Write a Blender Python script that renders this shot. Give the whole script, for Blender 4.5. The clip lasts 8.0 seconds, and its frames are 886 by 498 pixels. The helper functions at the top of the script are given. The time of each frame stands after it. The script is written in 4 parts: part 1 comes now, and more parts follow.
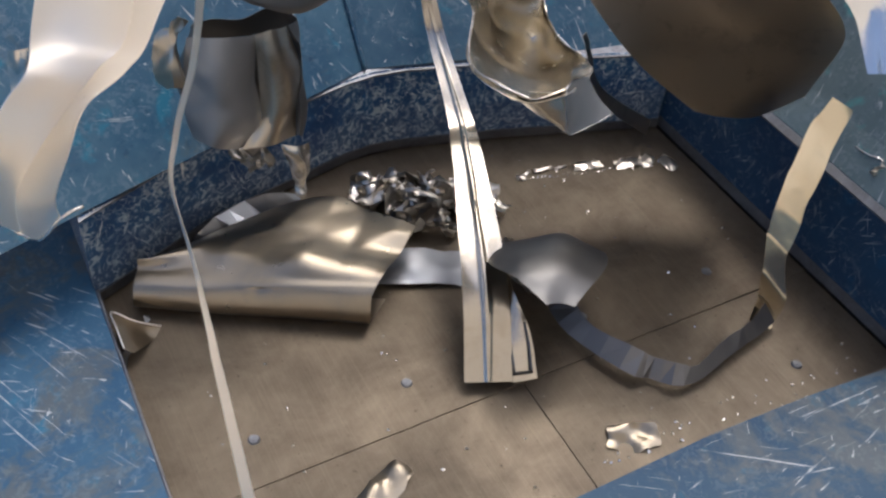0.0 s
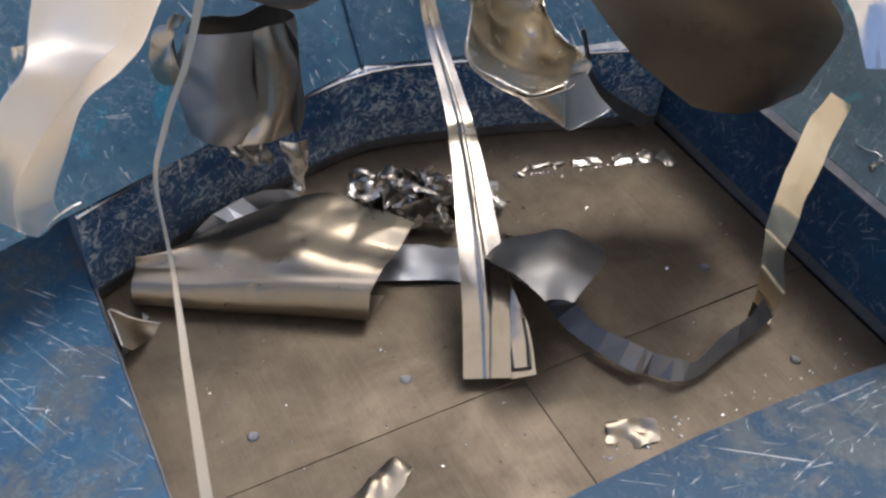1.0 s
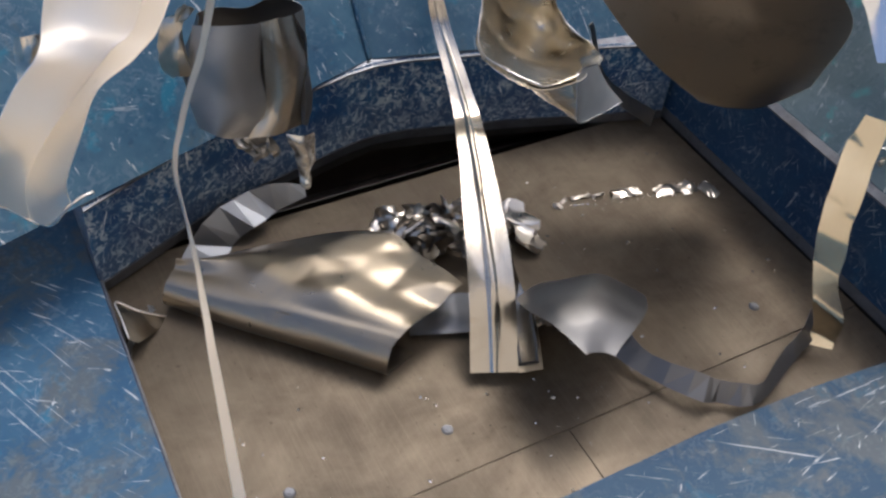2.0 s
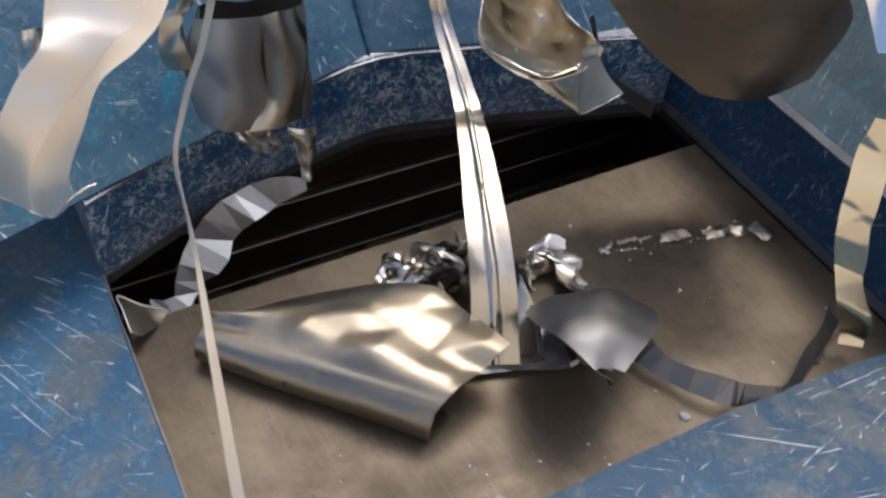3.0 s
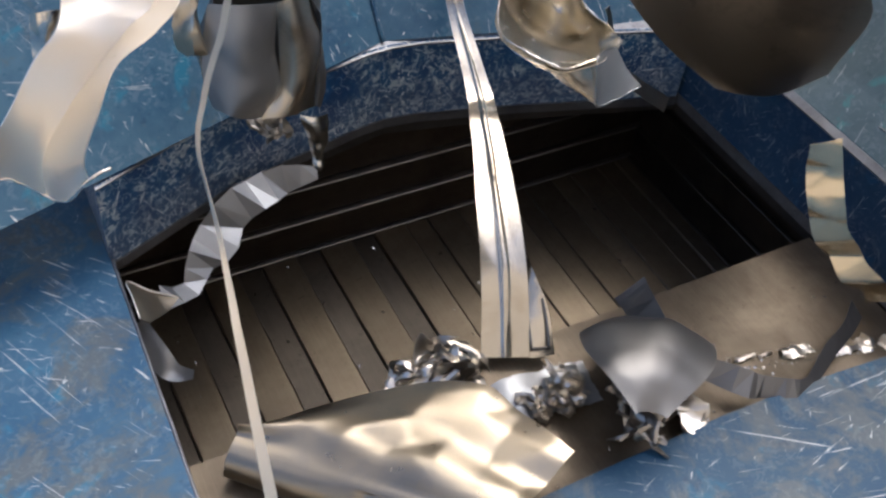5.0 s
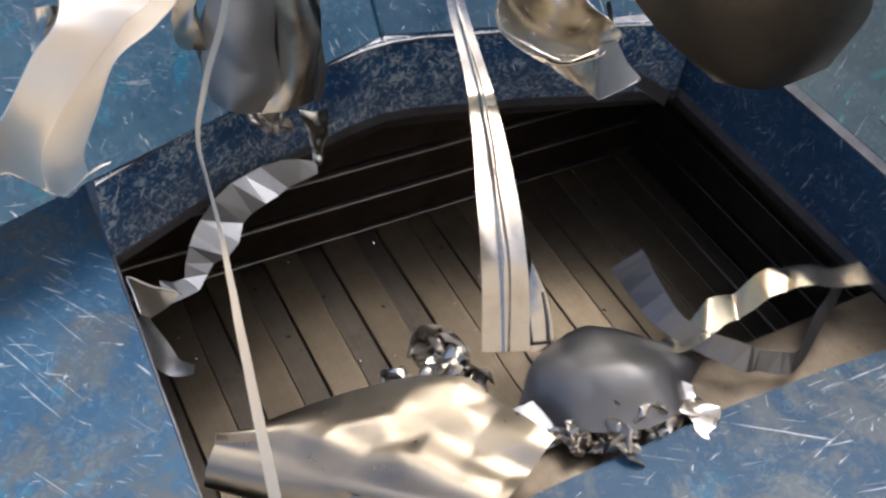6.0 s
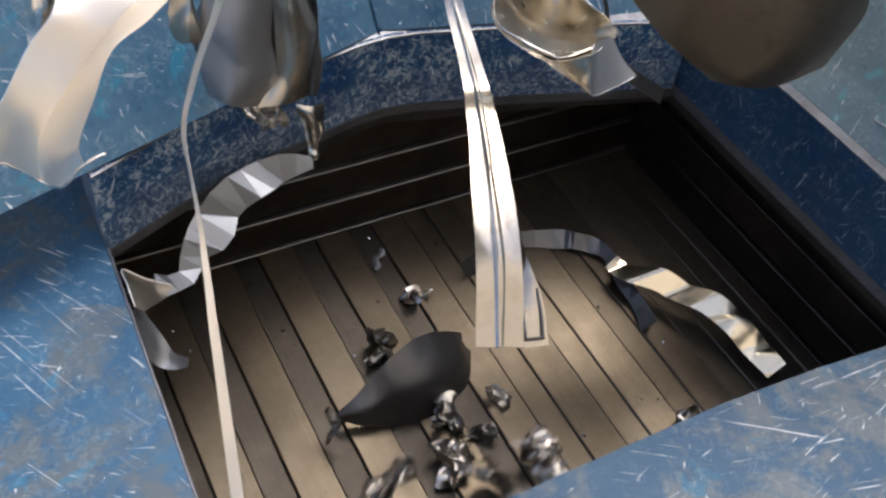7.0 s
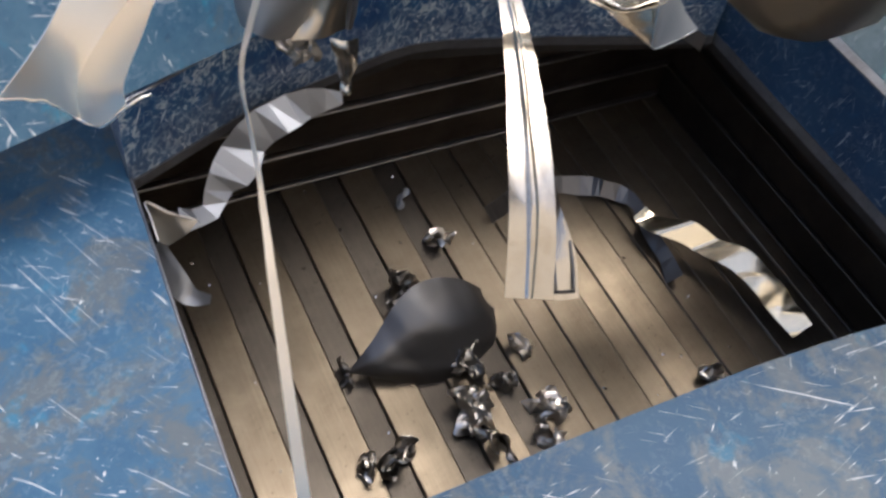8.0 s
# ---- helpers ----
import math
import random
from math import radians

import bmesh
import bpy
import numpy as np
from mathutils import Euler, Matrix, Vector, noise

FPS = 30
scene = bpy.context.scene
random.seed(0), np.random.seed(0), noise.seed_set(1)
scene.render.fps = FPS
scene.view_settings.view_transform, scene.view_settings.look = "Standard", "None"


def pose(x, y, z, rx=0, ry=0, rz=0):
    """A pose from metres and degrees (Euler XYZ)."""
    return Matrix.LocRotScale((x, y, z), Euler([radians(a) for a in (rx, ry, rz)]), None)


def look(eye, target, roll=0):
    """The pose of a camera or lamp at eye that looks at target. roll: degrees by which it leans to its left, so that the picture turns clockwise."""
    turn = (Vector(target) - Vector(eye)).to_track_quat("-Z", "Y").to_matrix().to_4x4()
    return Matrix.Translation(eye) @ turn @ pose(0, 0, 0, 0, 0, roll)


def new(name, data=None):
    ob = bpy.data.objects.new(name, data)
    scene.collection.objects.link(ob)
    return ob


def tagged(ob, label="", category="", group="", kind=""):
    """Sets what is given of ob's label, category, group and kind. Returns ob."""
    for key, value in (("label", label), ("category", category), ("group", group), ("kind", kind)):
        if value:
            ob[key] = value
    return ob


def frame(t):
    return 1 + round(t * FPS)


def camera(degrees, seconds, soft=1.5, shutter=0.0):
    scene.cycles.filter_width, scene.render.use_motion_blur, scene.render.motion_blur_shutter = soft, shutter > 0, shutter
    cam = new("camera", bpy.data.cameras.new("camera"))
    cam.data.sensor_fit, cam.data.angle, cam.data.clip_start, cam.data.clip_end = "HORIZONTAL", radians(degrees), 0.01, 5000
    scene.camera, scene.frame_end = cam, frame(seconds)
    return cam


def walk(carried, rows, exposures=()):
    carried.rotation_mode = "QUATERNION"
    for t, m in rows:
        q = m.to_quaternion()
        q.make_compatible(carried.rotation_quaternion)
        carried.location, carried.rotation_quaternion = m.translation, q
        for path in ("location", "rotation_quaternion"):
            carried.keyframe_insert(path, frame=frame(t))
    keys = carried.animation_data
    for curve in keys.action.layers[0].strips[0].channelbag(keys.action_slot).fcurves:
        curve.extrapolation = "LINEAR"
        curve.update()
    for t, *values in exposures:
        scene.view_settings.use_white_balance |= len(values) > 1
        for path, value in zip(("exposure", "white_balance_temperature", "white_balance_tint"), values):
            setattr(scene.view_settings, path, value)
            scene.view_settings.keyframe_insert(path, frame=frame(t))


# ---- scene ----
cam = camera(48.45, 8.0, soft=2.6, shutter=0.5)
walk(cam, [
    (0.0, pose(0.030, -0.013, 1.772, 44.86, -4.70, -28.25)),
    (0.5, pose(0.034, -0.015, 1.772, 44.76, -4.56, -28.53)),
    (1.0, pose(0.028, -0.012, 1.769, 44.72, -4.68, -28.48)),
    (2.5, pose(0.010, -0.006, 1.756, 44.44, -4.89, -28.30)),
    (3.0, pose(0.008, -0.011, 1.756, 44.30, -4.69, -28.48)),
    (3.5, pose(0.000, 0.000, 1.750, 44.47, -5.01, -28.28)),
    (4.0, pose(0.002, -0.001, 1.750, 44.57, -5.03, -28.20)),
    (4.5, pose(0.001, 0.002, 1.748, 44.14, -5.24, -27.58)),
    (6.0, pose(-0.000, 0.001, 1.744, 43.45, -5.03, -27.68)),
    (6.5, pose(-0.000, -0.002, 1.743, 43.54, -5.25, -27.68)),
    (7.0, pose(-0.001, -0.005, 1.744, 43.28, -5.57, -27.48)),
    (7.5, pose(-0.003, -0.003, 1.742, 42.38, -5.62, -27.01)),
    (8.0, pose(-0.026, 0.081, 1.720, 38.94, -7.16, -25.44)),
], [(0.0, 0.8, 5800, 9), (4.5, 1.0, 5800, 9), (6.0, 1.15, 5900, 9), (7.0, 1.25, 5900, 9), (8.0, 1.3, 5900, 9)])

# ---- light ----
world = bpy.data.worlds.new("sky")
scene.world = world
world.use_nodes = True
wt = world.node_tree
sky = wt.nodes.new("ShaderNodeTexSky")
sky.sky_type, sky.sun_disc = "NISHITA", False
sky.sun_elevation, sky.sun_rotation = radians(56), radians(49)
sky.air_density, sky.dust_density, sky.ozone_density = 0.75, 5.0, 0.4
wt.links.new(sky.outputs[0], wt.nodes["Background"].inputs[0])
wt.nodes["Background"].inputs[1].default_value = 0.15
lamp = bpy.data.lights.new("sun", "SUN")
lamp.energy, lamp.angle, lamp.color = 0.6, radians(45), (1.0, 0.92, 0.78)
sun = new("sun", lamp)
sun.matrix_world = look((1.27, 1.10, 2.5), (0, 0, 0))


# ---- materials ----
def node_mat(name):
    m = bpy.data.materials.new(name)
    m.use_nodes = True
    nt = m.node_tree
    return m, nt, nt.nodes["Principled BSDF"]


def nd(nt, kind, **kw):
    n = nt.nodes.new(kind)
    for k, v in kw.items():
        n.inputs[k.replace("_", " ")].default_value = v
    return n


def coords(nt, scale=(1, 1, 1), rot=(0, 0, 0)):
    tc = nt.nodes.new("ShaderNodeTexCoord")
    mp = nt.nodes.new("ShaderNodeMapping")
    mp.inputs["Scale"].default_value, mp.inputs["Rotation"].default_value = scale, rot
    if any(rot):
        turn = nt.nodes.new("ShaderNodeMapping")
        turn.inputs["Rotation"].default_value = rot
        mp.inputs["Rotation"].default_value = (0, 0, 0)
        nt.links.new(tc.outputs["Object"], turn.inputs[0])
        nt.links.new(turn.outputs[0], mp.inputs[0])
    else:
        nt.links.new(tc.outputs["Object"], mp.inputs[0])
    return mp.outputs[0]


def noise_tex(nt, vec, scale, detail=4, rough=0.6, dist=0.0):
    n = nd(nt, "ShaderNodeTexNoise", Scale=scale, Detail=detail, Roughness=rough, Distortion=dist)
    nt.links.new(vec, n.inputs["Vector"])
    return n.outputs["Fac"]


def ramp(nt, fac, lo, hi, a=(0, 0, 0, 1), b=(1, 1, 1, 1)):
    r = nt.nodes.new("ShaderNodeValToRGB")
    r.color_ramp.elements[0].position, r.color_ramp.elements[1].position = lo, hi
    r.color_ramp.elements[0].color, r.color_ramp.elements[1].color = a, b
    nt.links.new(fac, r.inputs[0])
    return r.outputs[0]


def mth(nt, op, a, b=0.0):
    n = nt.nodes.new("ShaderNodeMath")
    n.operation = op
    for i, v in enumerate((a, b)):
        if isinstance(v, (int, float)):
            n.inputs[i].default_value = v
        else:
            nt.links.new(v, n.inputs[i])
    return n.outputs[0]


def mix(nt, fac, a, b):
    n = nt.nodes.new("ShaderNodeMix")
    n.data_type = "RGBA"
    for i, v in ((0, fac), (6, a), (7, b)):
        if isinstance(v, (int, float, tuple)):
            n.inputs[i].default_value = v
        else:
            nt.links.new(v, n.inputs[i])
    return n.outputs[2]


def bump(nt, bsdf, height, strength, dist=0.002):
    b = nd(nt, "ShaderNodeBump", Strength=strength, Distance=dist)
    nt.links.new(height, b.inputs["Height"])
    nt.links.new(b.outputs[0], bsdf.inputs["Normal"])


def scratched_paint(name, dark, pale, worn_lo, marks, axes=(0, 0, 1), rough=0.42, curl=0.0, worn=(0.105, 0.125, 0.135, 1), bright=0.5, patch=4.0, fleck=0.18, band=None):
    """Old blue paint: mottled, rubbed to grey in patches, with bright scratches.
    marks: rows of angle, length and width in metres, and how rare they are."""
    m, nt, b = node_mat(name)
    obj = coords(nt)
    big = noise_tex(nt, obj, patch, 6, 0.65)
    fine = noise_tex(nt, obj, 60.0, 5, 0.7)
    base = mix(nt, ramp(nt, big, 0.35, 0.65), dark, pale)
    base = mix(nt, mth(nt, "MULTIPLY", ramp(nt, noise_tex(nt, obj, patch * 1.7, 7, 0.72, 0.5), worn_lo, worn_lo + 0.12), 0.85), base, worn)
    base = mix(nt, mth(nt, "MULTIPLY", ramp(nt, noise_tex(nt, obj, patch * 2.6, 4, 0.6, 0.3), 0.60, 0.68), 0.7), base, (dark[0] * 0.9, dark[1] * 2.1, dark[2] * 1.8, 1))
    base = mix(nt, mth(nt, "MULTIPLY", ramp(nt, fine, 0.6, 0.75), 0.35), base, (0.2, 0.215, 0.23, 1))
    base = mix(nt, mth(nt, "MULTIPLY", ramp(nt, noise_tex(nt, obj, 22.0, 4, 0.7), 0.62, 0.7), 0.5), base, (dark[0] * 0.5, dark[1] * 0.55, dark[2] * 0.6, 1))
    gate = ramp(nt, noise_tex(nt, obj, 9.0, 3, 0.6), 0.44, 0.56)
    if band:
        up = nt.nodes.new("ShaderNodeSeparateXYZ")
        nt.links.new(obj, up.inputs[0])
        wavy = mth(nt, "ADD", up.outputs[2], mth(nt, "MULTIPLY", mth(nt, "SUBTRACT", noise_tex(nt, obj, 7.0, 4, 0.7), 0.5), 0.16))
        low = ramp(nt, wavy, band[0], band[1], (1, 1, 1, 1), (0, 0, 0, 1))
        base = mix(nt, mth(nt, "MULTIPLY", low, 0.42), base, worn)
        gate = mth(nt, "MAXIMUM", gate, mth(nt, "MULTIPLY", low, 0.55))
    flk = mth(nt, "MULTIPLY", ramp(nt, noise_tex(nt, obj, 46.0, 3, 0.62, 1.4), 0.53, 0.56), gate)
    base = mix(nt, mth(nt, "MULTIPLY", flk, fleck), base, (bright * 0.72, bright * 0.8, bright * 0.86, 1))
    line = None
    for k, (ang, lg, wd, rare) in enumerate(marks):
        rot = tuple(radians(ang) * a for a in axes)
        across = (0.45 / lg, 0.45 / wd, 0.45 / wd) if axes[2] else ((0.45 / lg, 12.0, 0.45 / wd) if axes[1] else (12.0, 0.45 / lg, 0.45 / wd))
        v = coords(nt, across, rot if any(rot) else (0, 0, 1e-4))
        gate = ramp(nt, noise_tex(nt, coords(nt, (1, 1, 1), (k * 1.3, k * 0.7, k * 2.1 + 0.1)), 4.5, 4, 0.7), 0.48, 0.58)
        s = mth(nt, "MULTIPLY", ramp(nt, noise_tex(nt, v, 1.0, 2.0, 0.5, 0.9), rare, rare + 0.03), gate)
        line = s if line is None else mth(nt, "MAXIMUM", line, s)
    if curl:
        for sc, wdt in ((16.0, 0.010), (26.0, 0.013)):
            n = noise_tex(nt, obj, sc, 1.0, 0.5, 0.5)
            c = mth(nt, "LESS_THAN", mth(nt, "ABSOLUTE", mth(nt, "SUBTRACT", n, 0.5)), wdt)
            gate = ramp(nt, noise_tex(nt, obj, sc * 0.8, 2, 0.6), 0.52, 0.56)
            line = mth(nt, "MAXIMUM", line, mth(nt, "MULTIPLY", c, mth(nt, "MULTIPLY", gate, curl)))
    base = mix(nt, line, base, (bright, bright * 1.03, bright * 1.06, 1))
    nt.links.new(base, b.inputs["Base Color"])
    nt.links.new(ramp(nt, fine, 0.3, 0.8, (rough - 0.1,) * 3 + (1,), (rough + 0.15,) * 3 + (1,)), b.inputs["Roughness"])
    nt.links.new(mth(nt, "MULTIPLY", line, 0.15), b.inputs["Metallic"])
    b.inputs["Specular IOR Level"].default_value = 0.35
    bump(nt, b, mth(nt, "ADD", mth(nt, "MULTIPLY", big, 2.0), mth(nt, "SUBTRACT", mth(nt, "MULTIPLY", fine, 0.15), mth(nt, "MULTIPLY", line, 0.3))), 0.3, 0.006)
    return m


def sheet_metal(name, col, rough, tint=(0.55, 0.5, 0.42, 1), stain=0.64, smudge=0.07, speck=0.35, relief=0.12):
    """Thin bright scrap sheet: metal with oily smudges and faint rolling lines."""
    m, nt, b = node_mat(name)
    obj = coords(nt)
    st = ramp(nt, noise_tex(nt, obj, 14.0, 5, 0.65, 0.5), stain, stain + 0.2)
    base = mix(nt, mth(nt, "MULTIPLY", st, 0.45), col, tint)
    sp = ramp(nt, noise_tex(nt, obj, 120.0, 3, 0.7), 0.68, 0.75)
    base = mix(nt, mth(nt, "MULTIPLY", sp, speck), base, (0.2, 0.18, 0.16, 1))
    nt.links.new(base, b.inputs["Base Color"])
    b.inputs["Metallic"].default_value = 1.0
    r = noise_tex(nt, obj, 25.0, 4, 0.6)
    nt.links.new(ramp(nt, r, 0.3, 0.75, (rough,) * 3 + (1,), (rough + smudge,) * 3 + (1,)), b.inputs["Roughness"])
    bump(nt, b, noise_tex(nt, obj, 9.0, 1.5, 0.4), relief, 0.006)
    return m


def worn_steel(name, light, brown, axis_y=True, rough=0.34, metal=0.9, dirt_lo=0.52):
    """Steel wear plate: rubbed bright along the sliding way, with brown dirt and fine scoring."""
    m, nt, b = node_mat(name)
    obj = coords(nt)
    info = nt.nodes.new("ShaderNodeObjectInfo")
    sc = (300.0, 3.0, 120.0) if axis_y else (3.0, 300.0, 120.0)
    score = noise_tex(nt, coords(nt, sc), 1.0, 4, 0.7)
    dirt = ramp(nt, noise_tex(nt, obj, 5.0, 6, 0.7, 0.4), dirt_lo - 0.2, dirt_lo + 0.2)
    base = mix(nt, dirt, light, brown)
    base = mix(nt, mth(nt, "MULTIPLY", ramp(nt, score, 0.48, 0.72), 0.22), base, tuple(min(1.0, c * 1.7) for c in light[:3]) + (1,))
    spots = ramp(nt, noise_tex(nt, obj, 70.0, 3, 0.6), 0.66, 0.72)
    base = mix(nt, mth(nt, "MULTIPLY", spots, 0.6), base, tuple(c * 0.4 for c in brown[:3]) + (1,))
    hsv = nt.nodes.new("ShaderNodeHueSaturation")
    nt.links.new(mth(nt, "ADD", 0.8, mth(nt, "MULTIPLY", info.outputs["Random"], 0.4)), hsv.inputs["Value"])
    nt.links.new(base, hsv.inputs["Color"])
    nt.links.new(hsv.outputs[0], b.inputs["Base Color"])
    b.inputs["Metallic"].default_value = metal
    nt.links.new(ramp(nt, mth(nt, "ADD", mth(nt, "MULTIPLY", score, 0.5), mth(nt, "MULTIPLY", dirt, 0.5)), 0.2, 0.8,
                      (rough - 0.06,) * 3 + (1,), (rough + 0.16,) * 3 + (1,)), b.inputs["Roughness"])
    bump(nt, b, mth(nt, "ADD", mth(nt, "MULTIPLY", score, 0.5), mth(nt, "ADD", mth(nt, "MULTIPLY", dirt, 0.6), mth(nt, "MULTIPLY", noise_tex(nt, obj, 4.0, 2), 6.0))), 0.2, 0.002)
    return m


LEFT_MARKS = ((58, 0.13, 0.0042, 0.685), (48, 0.05, 0.0042, 0.68), (66, 0.22, 0.0040, 0.695), (25, 0.03, 0.0045, 0.69), (110, 0.02, 0.0050, 0.70))
NEAR_MARKS = ((14, 0.12, 0.0034, 0.685), (2, 0.06, 0.0036, 0.68), (34, 0.13, 0.0034, 0.69), (-14, 0.05, 0.0036, 0.685), (-50, 0.03, 0.0040, 0.70))
WALL_MARKS = tuple((a, 0.016 + 0.008 * (a % 3), 0.0028, 0.66) for a in (5, 34, 66, 97, 122, 156))
SLOPE_MARKS = ((88, 0.09, 0.004, 0.69), (70, 0.06, 0.004, 0.69), (20, 0.04, 0.004, 0.69), (130, 0.03, 0.0045, 0.685), (50, 0.02, 0.005, 0.69))
PAINT_LEFT = scratched_paint("blue_paint_table", (0.018, 0.084, 0.175, 1), (0.052, 0.135, 0.225, 1), 0.475, LEFT_MARKS, rough=0.5, bright=0.6, patch=3.4, fleck=0.10)
PAINT_NEAR = scratched_paint("blue_paint_near_table", (0.010, 0.056, 0.120, 1), (0.026, 0.080, 0.140, 1), 0.45, NEAR_MARKS, rough=0.55, bright=0.6, patch=3.4, fleck=0.08)
PAINT_COLLAR = scratched_paint("blue_paint_collar", (0.006, 0.040, 0.125, 1), (0.018, 0.088, 0.195, 1), 0.62, WALL_MARKS, (0, 1, 0), 0.45, 0.35, (0.085, 0.115, 0.165, 1), 0.62, 9.0, 0.7, (0.08, 0.18))
PAINT_HOPPER = scratched_paint("blue_paint_hopper", (0.034, 0.100, 0.180, 1), (0.085, 0.175, 0.250, 1), 0.58, SLOPE_MARKS, rough=0.34, bright=0.7, fleck=0.12)
PAINT_SLOPE = scratched_paint("grey_green_paint_hopper", (0.100, 0.148, 0.165, 1), (0.166, 0.218, 0.236, 1), 0.6, SLOPE_MARKS, rough=0.4, bright=0.5)
# navy paint like the collar's, darkened further to carry this wall's shade
PAINT_SIDE_SHADED = scratched_paint("shade_darkened_blue_side_paint", (0.008, 0.032, 0.082, 1), (0.020, 0.058, 0.115, 1), 0.62, tuple((a, 0.03, 0.003, 0.66) for a in (60, 100, 140, 15)), rough=0.45, bright=0.3)
LIP = worn_steel("rubbed_lip_steel", (0.22, 0.23, 0.25, 1), (0.10, 0.10, 0.11, 1), False, 0.4, 0.8)
ALU = sheet_metal("bright_aluminium", (0.86, 0.84, 0.80, 1), 0.17)
TAN = sheet_metal("tan_tinned_sheet", (0.32, 0.272, 0.205, 1), 0.27, (0.23, 0.215, 0.19, 1), 0.48, 0.1, 0.06, 0.015)
GOLD = sheet_metal("golden_tinned_strip", (0.86, 0.75, 0.55, 1), 0.20, (0.55, 0.42, 0.26, 1), 0.6)
CUP = sheet_metal("smoky_tin_sheet", (0.70, 0.645, 0.54, 1), 0.22, (0.4, 0.35, 0.27, 1), 0.5)
STRIP = sheet_metal("dull_strip_aluminium", (0.56, 0.50, 0.41, 1), 0.18, (0.40, 0.33, 0.24, 1), 0.50, 0.08, 0.2, 0.10)
PALE = sheet_metal("pale_satin_sheet", (0.96, 0.91, 0.83, 1), 0.33, speck=0.12)
ZINC = sheet_metal("dull_zinc_sheet", (0.38, 0.39, 0.405, 1), 0.46)
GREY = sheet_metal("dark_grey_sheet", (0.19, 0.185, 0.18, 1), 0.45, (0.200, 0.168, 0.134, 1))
BROWNSHEET = sheet_metal("oily_brown_sheet", (0.52, 0.465, 0.375, 1), 0.28, (0.22, 0.195, 0.155, 1), 0.54)
FOIL = sheet_metal("crumpled_foil", (0.62, 0.57, 0.50, 1), 0.27)
DARKFOIL = sheet_metal("crumpled_dark_foil", (0.33, 0.305, 0.27, 1), 0.28)
PLATE = worn_steel("lid_steel", (0.185, 0.148, 0.104, 1), (0.088, 0.068, 0.046, 1), True, 0.42, 0.6)
LINER = worn_steel("liner_steel", (0.215, 0.175, 0.124, 1), (0.12, 0.096, 0.066, 1), True, 0.32, 0.85)
# liner steel for the pit walls, its colour darkened to give their shade
LINER_SHADED = worn_steel("shade_darkened_wall_liner", (0.068, 0.056, 0.046, 1), (0.032, 0.026, 0.021, 1), False, 0.42)
EDGE = worn_steel("rubbed_edge_steel", (0.30, 0.29, 0.28, 1), (0.16, 0.15, 0.145, 1), False, 0.36, 1.0)
LINER_DIRT = worn_steel("dirty_liner_steel", (0.105, 0.090, 0.072, 1), (0.060, 0.051, 0.041, 1), True, 0.42)
DARK = worn_steel("dirty_black_steel", (0.07, 0.065, 0.06, 1), (0.035, 0.032, 0.03, 1), True, 0.5, 0.6)


def ground_mat():
    m, nt, b = node_mat("yard_concrete")
    obj = coords(nt)
    base = mix(nt, ramp(nt, noise_tex(nt, obj, 0.8, 7, 0.7), 0.3, 0.7), (0.30, 0.26, 0.21, 1), (0.42, 0.38, 0.32, 1))
    nt.links.new(base, b.inputs["Base Color"])
    b.inputs["Roughness"].default_value = 0.9
    bump(nt, b, noise_tex(nt, obj, 40.0, 4), 0.4, 0.01)
    return m


YARD = ground_mat()


def plaster_mat(name, low, high):
    m, nt, b = node_mat(name)
    obj = coords(nt)
    base = mix(nt, ramp(nt, noise_tex(nt, obj, 0.6, 6, 0.65), 0.3, 0.7), low, high)
    nt.links.new(base, b.inputs["Base Color"])
    b.inputs["Roughness"].default_value = 0.85
    bump(nt, b, noise_tex(nt, obj, 30.0, 4), 0.3, 0.01)
    return m


UNSEEN_TAN = plaster_mat("tan_render", (0.64, 0.57, 0.47, 1), (0.74, 0.68, 0.58, 1))
UNSEEN_GREY = plaster_mat("unseen_roof_grey", (0.50, 0.51, 0.52, 1), (0.62, 0.63, 0.64, 1))


# ---- mesh helpers ----
def finish(ob, bm, mat, smooth=False):
    if smooth:
        for f_ in bm.faces:
            f_.smooth = True
    me = bpy.data.meshes.new(ob)
    bm.to_mesh(me)
    bm.free()
    if mat:
        me.materials.append(mat)
    return me


def thing(name, label, category, kind="", group="", at=(0, 0, 0)):
    e = new(name)
    e.empty_display_size = 0.05
    e.location = at
    return tagged(e, label, category, group, kind)


def part(name, bm, mat, parent, label="", smooth=False):
    ob = new(name, finish(name, bm, mat, smooth))
    if parent is not None:
        ob.parent = parent
    if label:
        tagged(ob, label)
    return ob


def single(name, bm, mat, label, category, kind="", group="", smooth=False):
    return tagged(new(name, finish(name, bm, mat, smooth)), label, category, group, kind)


def bevel_box(bm, lo, hi, bev=0.003):
    mid = [(a + b) / 2 for a, b in zip(lo, hi)]
    dim = [b - a for a, b in zip(lo, hi)]
    r = bmesh.ops.create_cube(bm, size=1.0, matrix=Matrix.Translation(mid) @ Matrix.Diagonal((*dim, 1)))
    if bev:
        edges = list({e for v in r["verts"] for e in v.link_edges})
        bmesh.ops.bevel(bm, geom=edges, offset=bev, segments=1, affect="EDGES")


def box_mesh(lo, hi, bev=0.003):
    bm = bmesh.new()
    bevel_box(bm, lo, hi, bev)
    return bm


